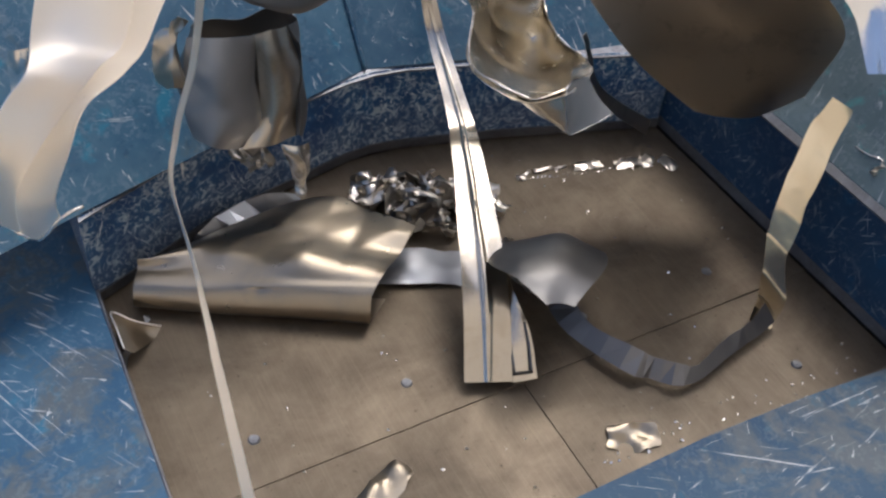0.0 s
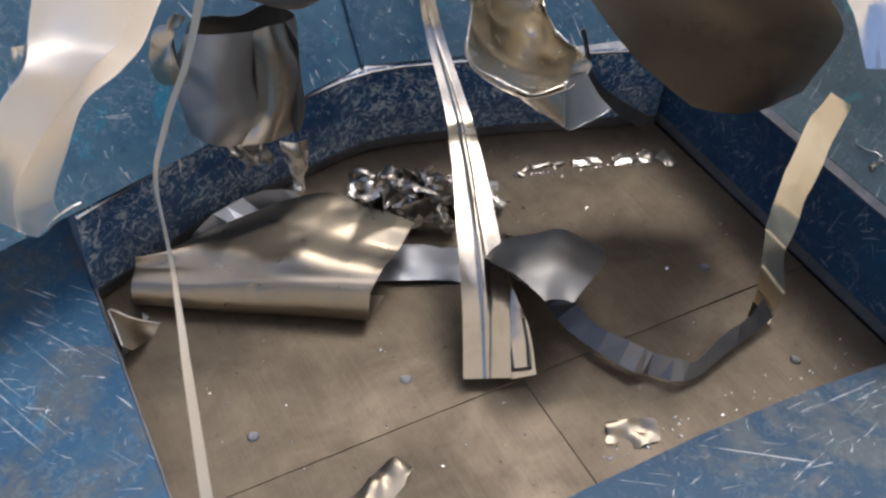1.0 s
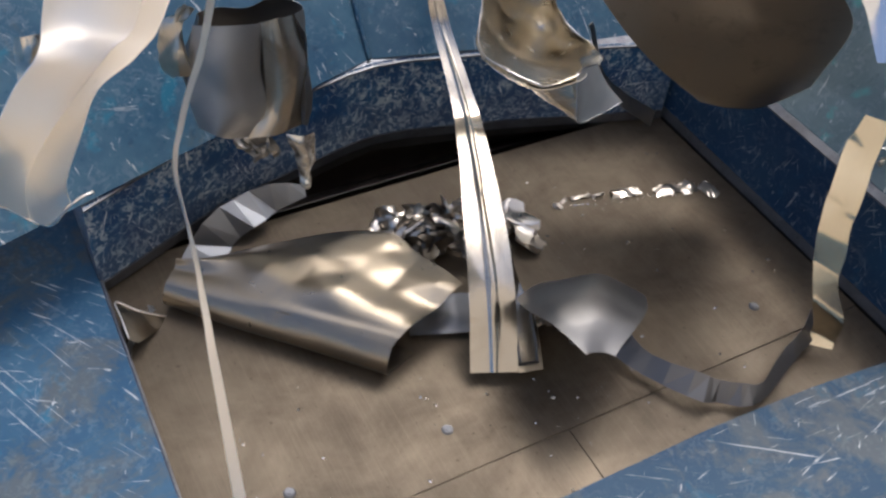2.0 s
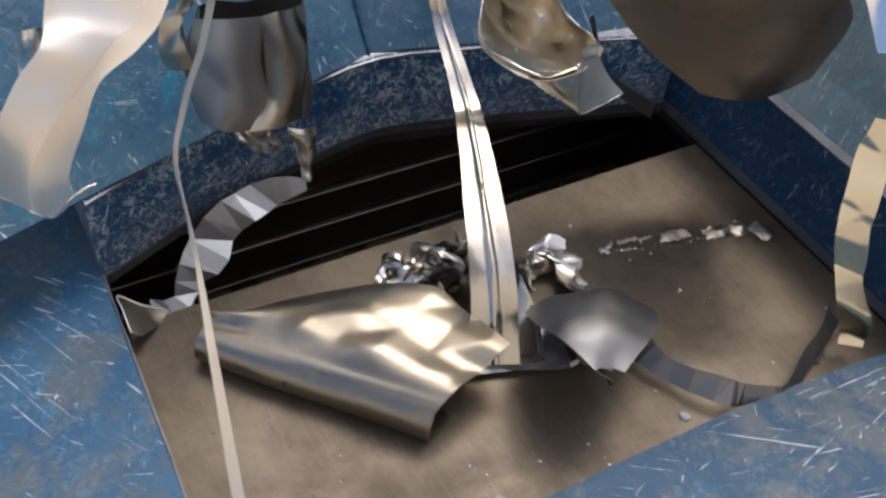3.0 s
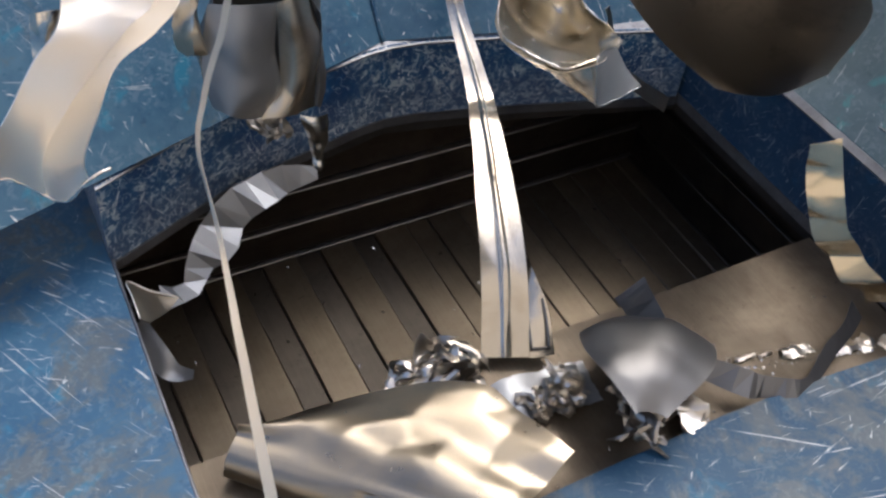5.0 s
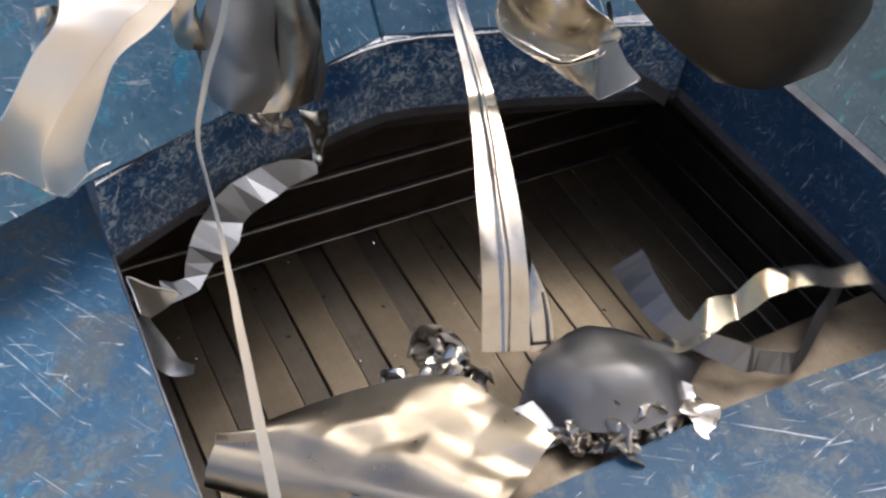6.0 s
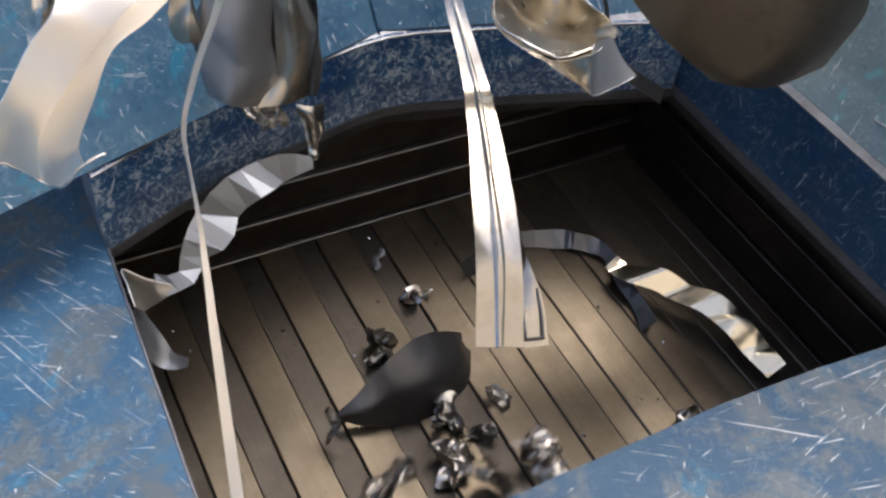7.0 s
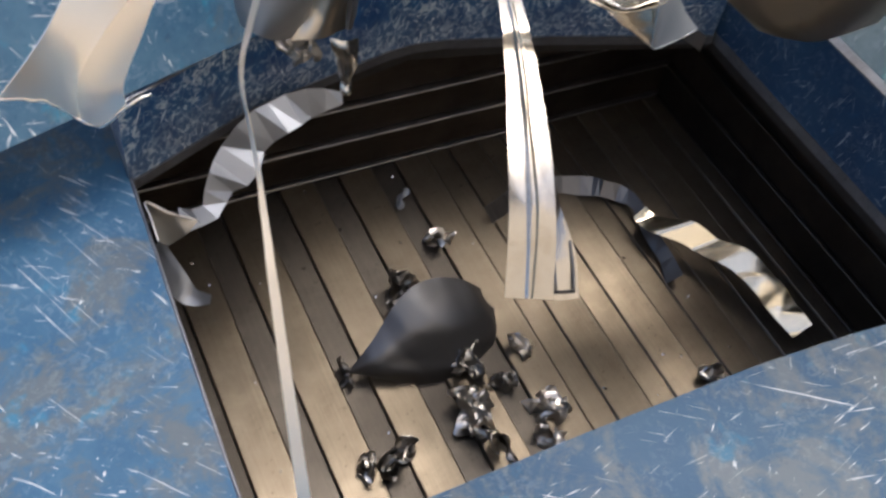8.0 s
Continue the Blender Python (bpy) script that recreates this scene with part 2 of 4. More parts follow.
def spline(pts, n):
    """n + 1 points of a smooth curve through pts."""
    p = [Vector(q) for q in pts]
    p = [2 * p[0] - p[1]] + p + [2 * p[-1] - p[-2]]
    out = []
    for i in range(n + 1):
        s = i / n * (len(pts) - 1)
        k = min(int(s), len(pts) - 2)
        u = s - k
        a, b, c, d = p[k:k + 4]
        out.append(0.5 * (2 * b + (c - a) * u + (2 * a - 5 * b + 4 * c - d) * u * u + (3 * b - a - 3 * c + d) * u ** 3))
    return out


def creases(p, freq, folds):
    """Sum of folded planes: flat facets that meet in sharp lines."""
    w = 0.0
    for n, f_, ph in folds:
        u = (p.dot(n) * freq * f_ * 1.5 + ph + 0.25 * noise.noise(p * freq * 0.35)) % 1.0
        w += (abs(2 * u - 1) - 0.5) / f_ * 0.8
    return w


def facets(x, y, cell, seed, turn):
    """Height of a sheet of flat triangles that meet in sharp lines, about -1 to 1."""
    c, d = math.cos(turn), math.sin(turn)
    u, v = (x * c + y * d) / cell, (y * c - x * d) / cell
    i, j = math.floor(u), math.floor(v)
    a, b = u - i, v - j

    def h(p, q):
        return random.Random(p * 71 + q * 131 + seed * 17).uniform(-1, 1)

    if a + b < 1:
        return h(i, j) * (1 - a - b) + h(i + 1, j) * a + h(i, j + 1) * b
    return h(i + 1, j + 1) * (a + b - 1) + h(i + 1, j) * (1 - b) + h(i, j + 1) * (1 - a)


def skin(grid, thick, wrinkle=0.0, freq=8.0, seed=0, ragged=0.0, bend=0.0, cell=0.07):
    """A thin closed sheet over a grid of points, creased by ridged noise."""
    rng = random.Random(seed)
    nu, nv = len(grid), len(grid[0])
    folds = [(Vector((rng.gauss(0, 1), rng.gauss(0, 1), rng.gauss(0, 1))).normalized(), rng.uniform(0.3, 0.9), rng.random()) for _ in range(6)]
    nrm = [[None] * nv for _ in range(nu)]
    for i in range(nu):
        for j in range(nv):
            du = grid[min(i + 1, nu - 1)][j] - grid[max(i - 1, 0)][j]
            dv = grid[i][min(j + 1, nv - 1)] - grid[i][max(j - 1, 0)]
            n = du.cross(dv)
            nrm[i][j] = n.normalized() if n.length > 1e-9 else Vector((0, 0, 1))
    pts = [[None] * nv for _ in range(nu)]
    for i in range(nu):
        for j in range(nv):
            w = wrinkle * creases(grid[i][j], freq, folds) if wrinkle else 0.0
            if bend:
                p = grid[i][j]
                w += bend * facets(p.x + p.z * 0.8, p.y - p.z * 0.6, cell, seed, 0.4)
            pts[i][j] = grid[i][j] + nrm[i][j] * w
            if ragged and (i in (0, nu - 1) or j in (0, nv - 1)):
                pts[i][j] += Vector((rng.uniform(-1, 1), rng.uniform(-1, 1), rng.uniform(-1, 1))) * ragged
    bm = bmesh.new()
    top = [[bm.verts.new(pts[i][j] + nrm[i][j] * thick / 2) for j in range(nv)] for i in range(nu)]
    bot = [[bm.verts.new(pts[i][j] - nrm[i][j] * thick / 2) for j in range(nv)] for i in range(nu)]
    for i in range(nu - 1):
        for j in range(nv - 1):
            bm.faces.new((top[i][j], top[i + 1][j], top[i + 1][j + 1], top[i][j + 1])).smooth = True
            bm.faces.new((bot[i][j], bot[i][j + 1], bot[i + 1][j + 1], bot[i + 1][j])).smooth = True
    ring = [(i, 0) for i in range(nu)] + [(nu - 1, j) for j in range(1, nv)] + [(i, nv - 1) for i in range(nu - 2, -1, -1)] + [(0, j) for j in range(nv - 2, 0, -1)]
    for a, b in zip(ring, ring[1:] + ring[:1]):
        bm.faces.new((top[a[0]][a[1]], bot[a[0]][a[1]], bot[b[0]][b[1]], top[b[0]][b[1]]))
    bmesh.ops.recalc_face_normals(bm, faces=bm.faces)
    for e in bm.edges:
        if len(e.link_faces) == 2 and e.calc_face_angle(0) > 0.7:
            e.smooth = False
    return bm


def loft(rows, nu=24, nv=16, thick=0.0012, **kw):
    """A sheet through rows of control points, smooth both ways."""
    lines = [spline(r, nv) for r in rows]
    cols = [spline([l[j] for l in lines], nu) for j in range(nv + 1)]
    return skin([[cols[j][i] for j in range(nv + 1)] for i in range(nu + 1)], thick, **kw)


def ribbon(spine, widths, sides, n=48, nv=5, thick=0.0012, ridge=0.0, kinked=False, **kw):
    """A strip along a spine: width and side direction glide from end to end; ridge folds up its middle."""
    mid, sid = spline(spine, n), spline(sides, n)
    wid = spline([(w, 0, 0) for w in widths], n)
    grid = []
    for i in range(n + 1):
        t = (mid[min(i + 1, n)] - mid[max(i - 1, 0)]).normalized()
        s = (sid[i] - t * sid[i].dot(t)).normalized()
        up = t.cross(s)
        row = []
        for j in range(nv + 1):
            u = j / nv - 0.5
            row.append(mid[i] + s * (u * wid[i].x) + up * ridge * max(0.0, 1 - abs(u) * 9))
        grid.append(row)
    bm = skin(grid, thick, **kw)
    if kinked:
        for f_ in bm.faces:
            f_.smooth = False
    return bm


def wad(size, seed, n=20, fold=2.3, flat=1.0):
    """A crumpled piece of foil, resting on z = 0."""
    off = Vector((seed * 11.7, seed * 4.3, 0))
    grid = []
    for i in range(n + 1):
        row = []
        for j in range(n + 1):
            q = Vector((i / n * fold, j / n * fold, 0)) + off
            v = noise.noise_vector(q) + 0.40 * noise.noise_vector(q * 2.6 + Vector((3, 1, 7))) + 0.10 * noise.noise_vector(q * 6.5)
            v = Vector((v.x + (i / n - 0.5) * 0.7, v.y + (j / n - 0.5) * 0.7, v.z * flat))
            row.append(v * size)
        grid.append(row)
    low = min(p.z for r in grid for p in r)
    for r in grid:
        for p in r:
            p.z -= low - 0.002
    return skin(grid, 0.0015)


def bead(path, radius):
    bm = bmesh.new()
    rings = []
    for i, p in enumerate(path):
        t = (path[min(i + 1, len(path) - 1)] - path[max(i - 1, 0)]).normalized()
        a = t.cross(Vector((0.3, 0.2, 1))).normalized()
        b = t.cross(a)
        rings.append([bm.verts.new(p + (a * math.cos(k * 1.0472) + b * math.sin(k * 1.0472)) * radius) for k in range(6)])
    for r0, r1 in zip(rings, rings[1:]):
        for k in range(6):
            bm.faces.new((r0[k], r0[(k + 1) % 6], r1[(k + 1) % 6], r1[k])).smooth = True
    bm.faces.new(rings[0][::-1])
    bm.faces.new(rings[-1])
    bmesh.ops.recalc_face_normals(bm, faces=bm.faces)
    return bm


# ---- setting ----
def prism(bm, pts, z0, z1):
    """An upright slab over a flat outline."""
    lo = [bm.verts.new((x, y, z0)) for x, y in pts]
    hi = [bm.verts.new((x, y, z1)) for x, y in pts]
    n = len(pts)
    bm.faces.new(hi)
    bm.faces.new(lo[::-1])
    for i in range(n):
        bm.faces.new((lo[i], lo[(i + 1) % n], hi[(i + 1) % n], hi[i]))
    bmesh.ops.recalc_face_normals(bm, faces=bm.faces)


def slab(bm, quad, thick):
    """A flat or leaning plate on four corners, thickened away from its front."""
    q = [Vector(p) for p in quad]
    n = (q[1] - q[0]).cross(q[3] - q[0]).normalized() * thick
    a = [bm.verts.new(p) for p in q]
    b = [bm.verts.new(p - n) for p in q]
    bm.faces.new(a)
    bm.faces.new(b[::-1])
    for i in range(4):
        bm.faces.new((a[i], b[i], b[(i + 1) % 4], a[(i + 1) % 4]))
    bmesh.ops.recalc_face_normals(bm, faces=bm.faces)


def square_up(ob, quad):
    """Gives a leaning panel its own axes: x along its foot, y up its slope."""
    q = [Vector(p) for p in quad]
    x = (q[1] - q[0]).normalized()
    n = x.cross(q[3] - q[0]).normalized()
    m = Matrix((x, n.cross(x), n)).transposed().to_4x4()
    m.translation = q[0]
    ob.data.transform(m.inverted())
    ob.matrix_world = m
    return ob


def panel(name, quad, thick, mat, label, category):
    bm = bmesh.new()
    slab(bm, quad, thick)
    return square_up(single(name, bm, mat, label, category, "structure"), quad)


bm = bmesh.new()
bmesh.ops.create_grid(bm, x_segments=8, y_segments=8, size=400, matrix=Matrix.Translation((0, 0, -1.3)))
single("ground", bm, YARD, "pale brown dusty concrete yard around the machine", "ground", "structure")

# unseen tan walls, added so the scrap metal picks up warm reflections
single("unseen_wall_1", box_mesh((-4.4, -7.0, -1.3), (-4.0, 7.0, 1.2), 0.02), UNSEEN_TAN, "unseen tan rendered wall beside the machine, added for warm reflections", "wall", "structure")
single("unseen_wall_2", box_mesh((-4.0, 7.0, -1.3), (7.4, 7.4, 3.58), 0.02), UNSEEN_TAN, "unseen tan rendered wall beyond the machine, added for what the lid reflects", "wall", "structure")


single("unseen_wall_3", box_mesh((7.0, -7.0, -1.3), (7.4, 6.98, 4.4), 0.02), UNSEEN_TAN, "unseen tan rendered wall across the yard, added for warm reflections", "wall", "structure")
# unseen roof slab, added to hide sky from the lid and floor reflections
single("unseen_roof", box_mesh((-1.6, 3.2, 3.6), (5.0, 7.4, 3.75), 0.02), UNSEEN_GREY, "unseen grey roof slab over the machine, added to block sky and darken reflections", "ceiling", "structure")
# unseen tall wall behind, added for golden reflections on strips and rolls
single("unseen_wall_4", box_mesh((-4.0, -2.7, -1.3), (6.98, -2.3, 9.0), 0.02), UNSEEN_TAN, "unseen tall tan rendered wall behind the machine, added for golden reflections", "wall", "structure")

TABLE, FLOOR_Z = 0.045, -0.42
bm = bmesh.new()
prism(bm, [(-1.3, -0.6), (0.155, -0.6), (0.158, 0.7), (0.163, 1.02), (0.172, 1.45), (0.178, 1.86), (0.178, 2.2), (-1.3, 2.2)], TABLE - 0.014, TABLE)
bmesh.ops.bevel(bm, geom=[e for e in bm.edges if e.verts[0].co.z > TABLE - 0.001 and e.verts[1].co.z > TABLE - 0.001], offset=0.004, segments=2, affect="EDGES")
single("feed_table", bm, PAINT_LEFT, "flat blue-painted steel feed table covered in pale scratches", "table", "structure")
bm = bmesh.new()
prism(bm, [(0.18, -0.6), (2.1, -0.6), (2.1, 0.64), (1.9, 0.668), (1.70, 0.685), (1.5, 0.702), (1.24, 0.714), (0.8, 0.712), (0.18, 0.70)], TABLE - 0.014, TABLE)
bmesh.ops.bevel(bm, geom=[e for e in bm.edges if e.verts[0].co.z > TABLE - 0.001 and e.verts[1].co.z > TABLE - 0.001], offset=0.006, segments=3, affect="EDGES")
single("near_table", bm, PAINT_NEAR, "blue-painted steel table with long white scratches beside the pit", "table", "structure")

frame_base = thing("machine_frame", "dark steel box frame carrying the tables and the pit", "frame", "structure")
for x, y in ((-1.28, -0.56), (-1.28, 2.10), (-0.30, -0.56), (-0.30, 2.10), (2.02, 2.06), (2.02, -0.56)):
    part("post", box_mesh((x, y, -1.3), (x + 0.07, y + 0.07, -0.002 if x > 1.95 else TABLE - 0.016), 0.004), DARK, frame_base)
for y in (-0.54, 2.10):
    part("rail", box_mesh((-1.20, y, -0.10), (0.01, y + 0.05, TABLE - 0.016), 0.004), DARK, frame_base)
for x in (0.10, 1.0, 1.88):
    part("pit_leg", box_mesh((x, 0.6, -1.3), (x + 0.09, 0.69, FLOOR_Z - 0.082), 0.004), DARK, frame_base)

rim_path = spline([(0.157, 0.30, TABLE - 0.003), (0.160, 0.85, TABLE - 0.003), (0.1665, 1.2, TABLE - 0.003), (0.1735, 1.5, TABLE - 0.003), (0.1775, 1.80, TABLE - 0.003)], 60)
single("table_edge", bead([p + Vector((0.0015 * noise.noise(p * 40), 0, 0.001 * noise.noise(p * 55))) for p in rim_path], 0.0042), LIP, "pale rubbed steel edge of the feed table", "trim", "structure")

# the upright collar round the far side of the pit, bent outwards in its middle
COLLAR = [(0.172, 1.640), (0.511, 1.789), (0.90, 1.879), (0.983, 1.888), (1.07, 1.879), (1.363, 1.808), (1.822, 1.672)]


def collar_run(line, z0, z1, depth):
    bm = bmesh.new()
    back = [(x + depth * 0.25, y + depth) for x, y in line]
    prism(bm, list(line) + back[::-1], z0, z1)
    return bm


collar = thing("collar", "dark blue painted steel collar wall, heavily scuffed to bare metal", "wall", "structure")
part("painted_band", collar_run(COLLAR, 0.035, 0.272, 0.03), PAINT_COLLAR, collar)
part("rubbed_lip", collar_run([(x, y - 0.004) for x, y in COLLAR], 0.006, 0.035, 0.05), LIP, collar, "bare rubbed steel bottom lip")
bm = bmesh.new()
for a, b in zip(COLLAR, COLLAR[1:]):
    slab(bm, [(a[0], a[1] - 0.006, 0.268), (b[0], b[1] - 0.006, 0.268), (b[0], b[1] + 0.03, 0.281), (a[0], a[1] + 0.03, 0.281)], 0.008)
part("top_weld", bm, LIP, collar, "pale rubbed top edge")
panel("wall_east", [(1.838, 1.70, 0.035), (1.834, 0.30, 0.035), (1.842, 0.30, 0.285), (1.846, 1.70, 0.285)], 0.03, PAINT_SIDE_SHADED, "dark blue scuffed steel side wall of the pit, paint darkened further for shade", "wall")
bm = bmesh.new()
slab(bm, [(1.834, 1.69, 0.004), (1.830, 0.30, 0.004), (1.834, 0.30, 0.035), (1.838, 1.69, 0.035)], 0.05)
single("lip_east", bm, LIP, "rubbed bare steel lip under the side wall", "trim", "structure")
bm = bmesh.new()
slab(bm, [(1.834, 1.68, 0.283), (1.832, 0.30, 0.283), (1.852, 0.30, 0.294), (1.854, 1.68, 0.294)], 0.008)
single("weld_east", bm, LIP, "pale worn weld along the top of the side wall", "trim", "structure")
bm = bmesh.new()
slab(bm, [(0.176, 1.98, 0.046), (0.172, 1.645, 0.046), (0.172, 1.645, 0.27), (0.176, 1.98, 0.27)], 0.012)
single("wall_west_end", bm, PAINT_COLLAR, "blue painted end plate of the collar wall", "wall", "structure")
# unseen deck behind the collar foot, added to keep light out of the pit
bm = bmesh.new()
prism(bm, [(0.1, 1.70), (0.511, 1.80), (0.983, 1.90), (1.363, 1.82), (1.84, 1.69), (1.84, 0.2), (2.1, 0.2), (2.1, 2.2), (0.1, 2.2)], -0.03, 0.004)
single("deck", bm, DARK, "unseen dark dirty steel deck behind the collar, added to block light", "deck", "structure")

# hopper panels rising from the collar
HOP = "grey-blue painted steel hopper panel, scratched and dented"
panel("hopper_panel_1", [(-0.7, 1.36, 0.278), (0.968, 1.905, 0.278), (0.93, 2.45, 0.98), (-0.9, 1.95, 0.98)], 0.012, PAINT_HOPPER, HOP, "panel")
panel("hopper_panel_2", [(0.972, 1.905, 0.278), (1.86, 1.70, 0.278), (2.3, 2.15, 0.98), (0.934, 2.45, 0.98)], 0.012, PAINT_HOPPER, HOP, "panel")
panel("hopper_panel_3", [(1.860, 1.70, 0.29), (1.860, -0.6, 0.29), (2.42, -0.6, 0.98), (2.3, 2.15, 0.98)], 0.012, PAINT_SLOPE, "grey-green painted steel hopper panel with pale scratches", "panel")
mw = spline([(0.968, 1.900, 0.28), (0.955, 2.10, 0.54), (0.93, 2.44, 0.975)], 30)
bm = bead([p + Vector((0.002, 0, 0.002)) * noise.noise(p * 50) for p in mw], 0.006)
single("weld_seam", bm, PAINT_HOPPER, "blue painted weld bead between two hopper panels", "weld", "structure")

# ---- the pit under the lid ----
FLOOR = FLOOR_Z
pit_floor = thing("floor", "worn steel floor of the pit made of long liner bars", "floor", "structure")
bm = box_mesh((0.02, -0.5, FLOOR - 0.08), (2.05, 2.0, FLOOR - 0.035), 0)
part("base_plate", bm, DARK, pit_floor, "black dirty base plate")
PITCH = 0.181
bar_hi = finish("liner_bar", box_mesh((0, 0, 0), (0.104, 2.38, 0.045), 0.003), LINER)
bar_lo = finish("groove_bar", box_mesh((0, 0, 0), (0.073, 2.38, 0.036), 0.002), LINER_DIRT)
bar_worn = finish("groove_bar", box_mesh((0, 0, 0), (0.073, 2.38, 0.042), 0.002), LINER)
for k in range(11):
    x0 = -0.010 + k * PITCH
    for me, dx, name in ((bar_lo if k < 6 else bar_worn, 0.001, "groove_bar"), (bar_hi, 0.0765, "liner_bar")):
        if x0 + dx > 1.90 or x0 + dx < 0.05:
            continue
        ob = new(name, me)
        ob.parent = pit_floor
        ob.location = (x0 + dx, -0.48, FLOOR - 0.045)

# the strakes wear the darkened liner steel in place of shade
pit_wall = thing("wall_north", "pit wall of stacked steel liner strakes, shade darkened into their colour, with rubbed edges", "wall", "structure")
Z = [-0.414, -0.286, -0.157, -0.028]
strake = finish("strake", box_mesh((0, 0, 0), (1.93, 0.05, 0.121), 0.004), LINER_SHADED)
nose = bmesh.new()
prism(nose, [(0, 0), (1.93, 0), (1.93, 0.03), (0, 0.03)], 0, 0.007)
bmesh.ops.bevel(nose, geom=list(nose.edges), offset=0.002, segments=1, affect="EDGES")
nose = finish("edge_strip", nose, EDGE)
for k in range(3):
    ob = new("strake", strake)
    ob.parent, ob.location = pit_wall, (0.05, 1.905 + 0.004 * k, Z[k] + 0.006)
    ob = new("edge_strip", nose)
    ob.parent, ob.location = pit_wall, (0.05, 1.892, Z[k] - 0.003)
bm = box_mesh((0.02, 1.965, FLOOR - 0.08), (2.05, 2.0, 0.0), 0)
part("backing_plate", bm, DARK, pit_wall)
pit_side = thing("wall_east_pit", "brown pit side wall of stacked liner strakes, darkened in colour for shade", "wall", "structure")
side_strake = finish("strake", box_mesh((0, 0, 0), (0.05, 2.38, 0.121), 0.004), LINER_SHADED)
side_nose = finish("edge_strip", box_mesh((0, 0, 0), (0.03, 2.38, 0.006), 0.002), LINER_DIRT)
for k in range(3):
    ob = new("strake", side_strake)
    ob.parent, ob.location = pit_side, (1.935, -0.48, Z[k] + 0.006)
    ob = new("edge_strip", side_nose)
    ob.parent, ob.location = pit_side, (1.924, -0.48, Z[k] - 0.003)
part("backing_plate", box_mesh((1.99, -0.5, FLOOR - 0.08), (2.05, 2.0, -0.03), 0), DARK, pit_side)
single("wall_west_pit", box_mesh((0.02, -0.5, FLOOR - 0.035), (0.06, 1.88, 0.028), 0.003), DARK, "black dirty steel side wall of the pit", "wall", "structure")
single("wall_south_pit", box_mesh((0.06, -0.56, FLOOR - 0.035), (2.0, -0.5, -0.036), 0.003), DARK, "black dirty steel end wall of the pit", "wall", "structure")

# ---- the sliding lid ----
lid = thing("sliding_lid", "brown worn steel sliding lid plate over the pit", "machine lid")
LID_Y = 1.884
for name, lo, hi in (("lid_plate", (0.10, 1.0278, -0.03), (1.828, LID_Y, 0.0)), ("lid_plate", (0.10, -0.5, -0.03), (0.9605, 1.027, -0.001)),
                     ("lid_plate", (0.962, -0.5, -0.03), (1.828, 1.027, -0.002))):
    part(name, box_mesh(lo, hi, 0.001), PLATE, lid)
for i in range(5):
    bm = bmesh.new()
    x, y = [(0.721, 1.137), (0.363, 1.139), (1.197, 1.138), (1.582, 1.133), (1.586, 0.799)][i]
    bmesh.ops.create_cone(bm, segments=20, cap_ends=True, radius1=0.013, radius2=0.010, depth=0.004, matrix=Matrix.Translation((x, y, 0.002)))
    bmesh.ops.create_cone(bm, segments=6, cap_ends=True, radius1=0.006, radius2=0.006, depth=0.003, matrix=Matrix.Translation((x, y, 0.0045)))
    part("bolt", bm, LIP, lid, "flush steel bolt head")


# ---- hanging scrap ----
gantry = thing("gantry", "dark steel cross bar on two posts with scrap hooked over it", "frame", "structure")
part("cross_bar", box_mesh((-1.45, 1.34, 1.52), (2.60, 1.39, 1.57), 0.004), DARK, gantry)
for x in (-1.45, 2.55):
    part("post", box_mesh((x, 1.335, -1.3), (x + 0.05, 1.395, 1.52), 0.004), DARK, gantry)


def side_of(*v):
    return [Vector(a) for a in v]


hang = thing("hanging_sheet", "bright folded tin sheet hanging into the pit", "scrap sheet")
bm = loft([[(0.28, 1.335, 1.55), (0.33, 1.335, 1.55), (0.38, 1.335, 1.55)], [(0.185, 1.11, 1.27), (0.24, 1.12, 1.27), (0.295, 1.125, 1.265)],
           [(0.119, 1.000, 1.145), (0.172, 1.020, 1.122), (0.230, 1.032, 1.103)],
           [(0.101, 0.975, 1.108), (0.141, 0.995, 1.085), (0.181, 1.007, 1.068)],
           [(0.067, 0.965, 1.076), (0.099, 0.985, 1.050), (0.136, 0.997, 1.029)],
           [(0.030, 0.960, 1.023), (0.059, 0.980, 0.997), (0.089, 0.992, 0.978)],
           [(-0.006, 0.960, 0.977), (0.023, 0.980, 0.947), (0.053, 0.992, 0.920)],
           [(-0.035, 0.965, 0.940), (0.011, 0.985, 0.904), (0.046, 0.997, 0.858)]], 64, 16, seed=2)
part("broad_face", bm, PALE, hang)
bm = loft([[(0.38, 1.335, 1.55), (0.40, 1.335, 1.55), (0.42, 1.335, 1.55)], [(0.295, 1.125, 1.265), (0.318, 1.10, 1.262), (0.342, 1.075, 1.26)],
           [(0.230, 1.032, 1.103), (0.239, 0.995, 1.123), (0.242, 0.958, 1.143)],
           [(0.181, 1.007, 1.068), (0.191, 0.970, 1.087), (0.198, 0.933, 1.108)],
           [(0.136, 0.997, 1.029), (0.143, 0.960, 1.054), (0.147, 0.923, 1.081)],
           [(0.089, 0.992, 0.978), (0.105, 0.955, 1.001), (0.117, 0.918, 1.025)],
           [(0.053, 0.992, 0.920), (0.073, 0.955, 0.939), (0.092, 0.918, 0.968)],
           [(0.046, 0.997, 0.858), (0.065, 0.960, 0.873), (0.092, 0.923, 0.930)]], 64, 16, seed=3)
part("narrow_face", bm, PALE, hang)
rim = spline([(-0.035, 0.964, 0.940), (0.011, 0.984, 0.905), (0.046, 0.996, 0.859), (0.065, 0.959, 0.874), (0.091, 0.922, 0.931), (0.121, 0.929, 0.936)], 40)
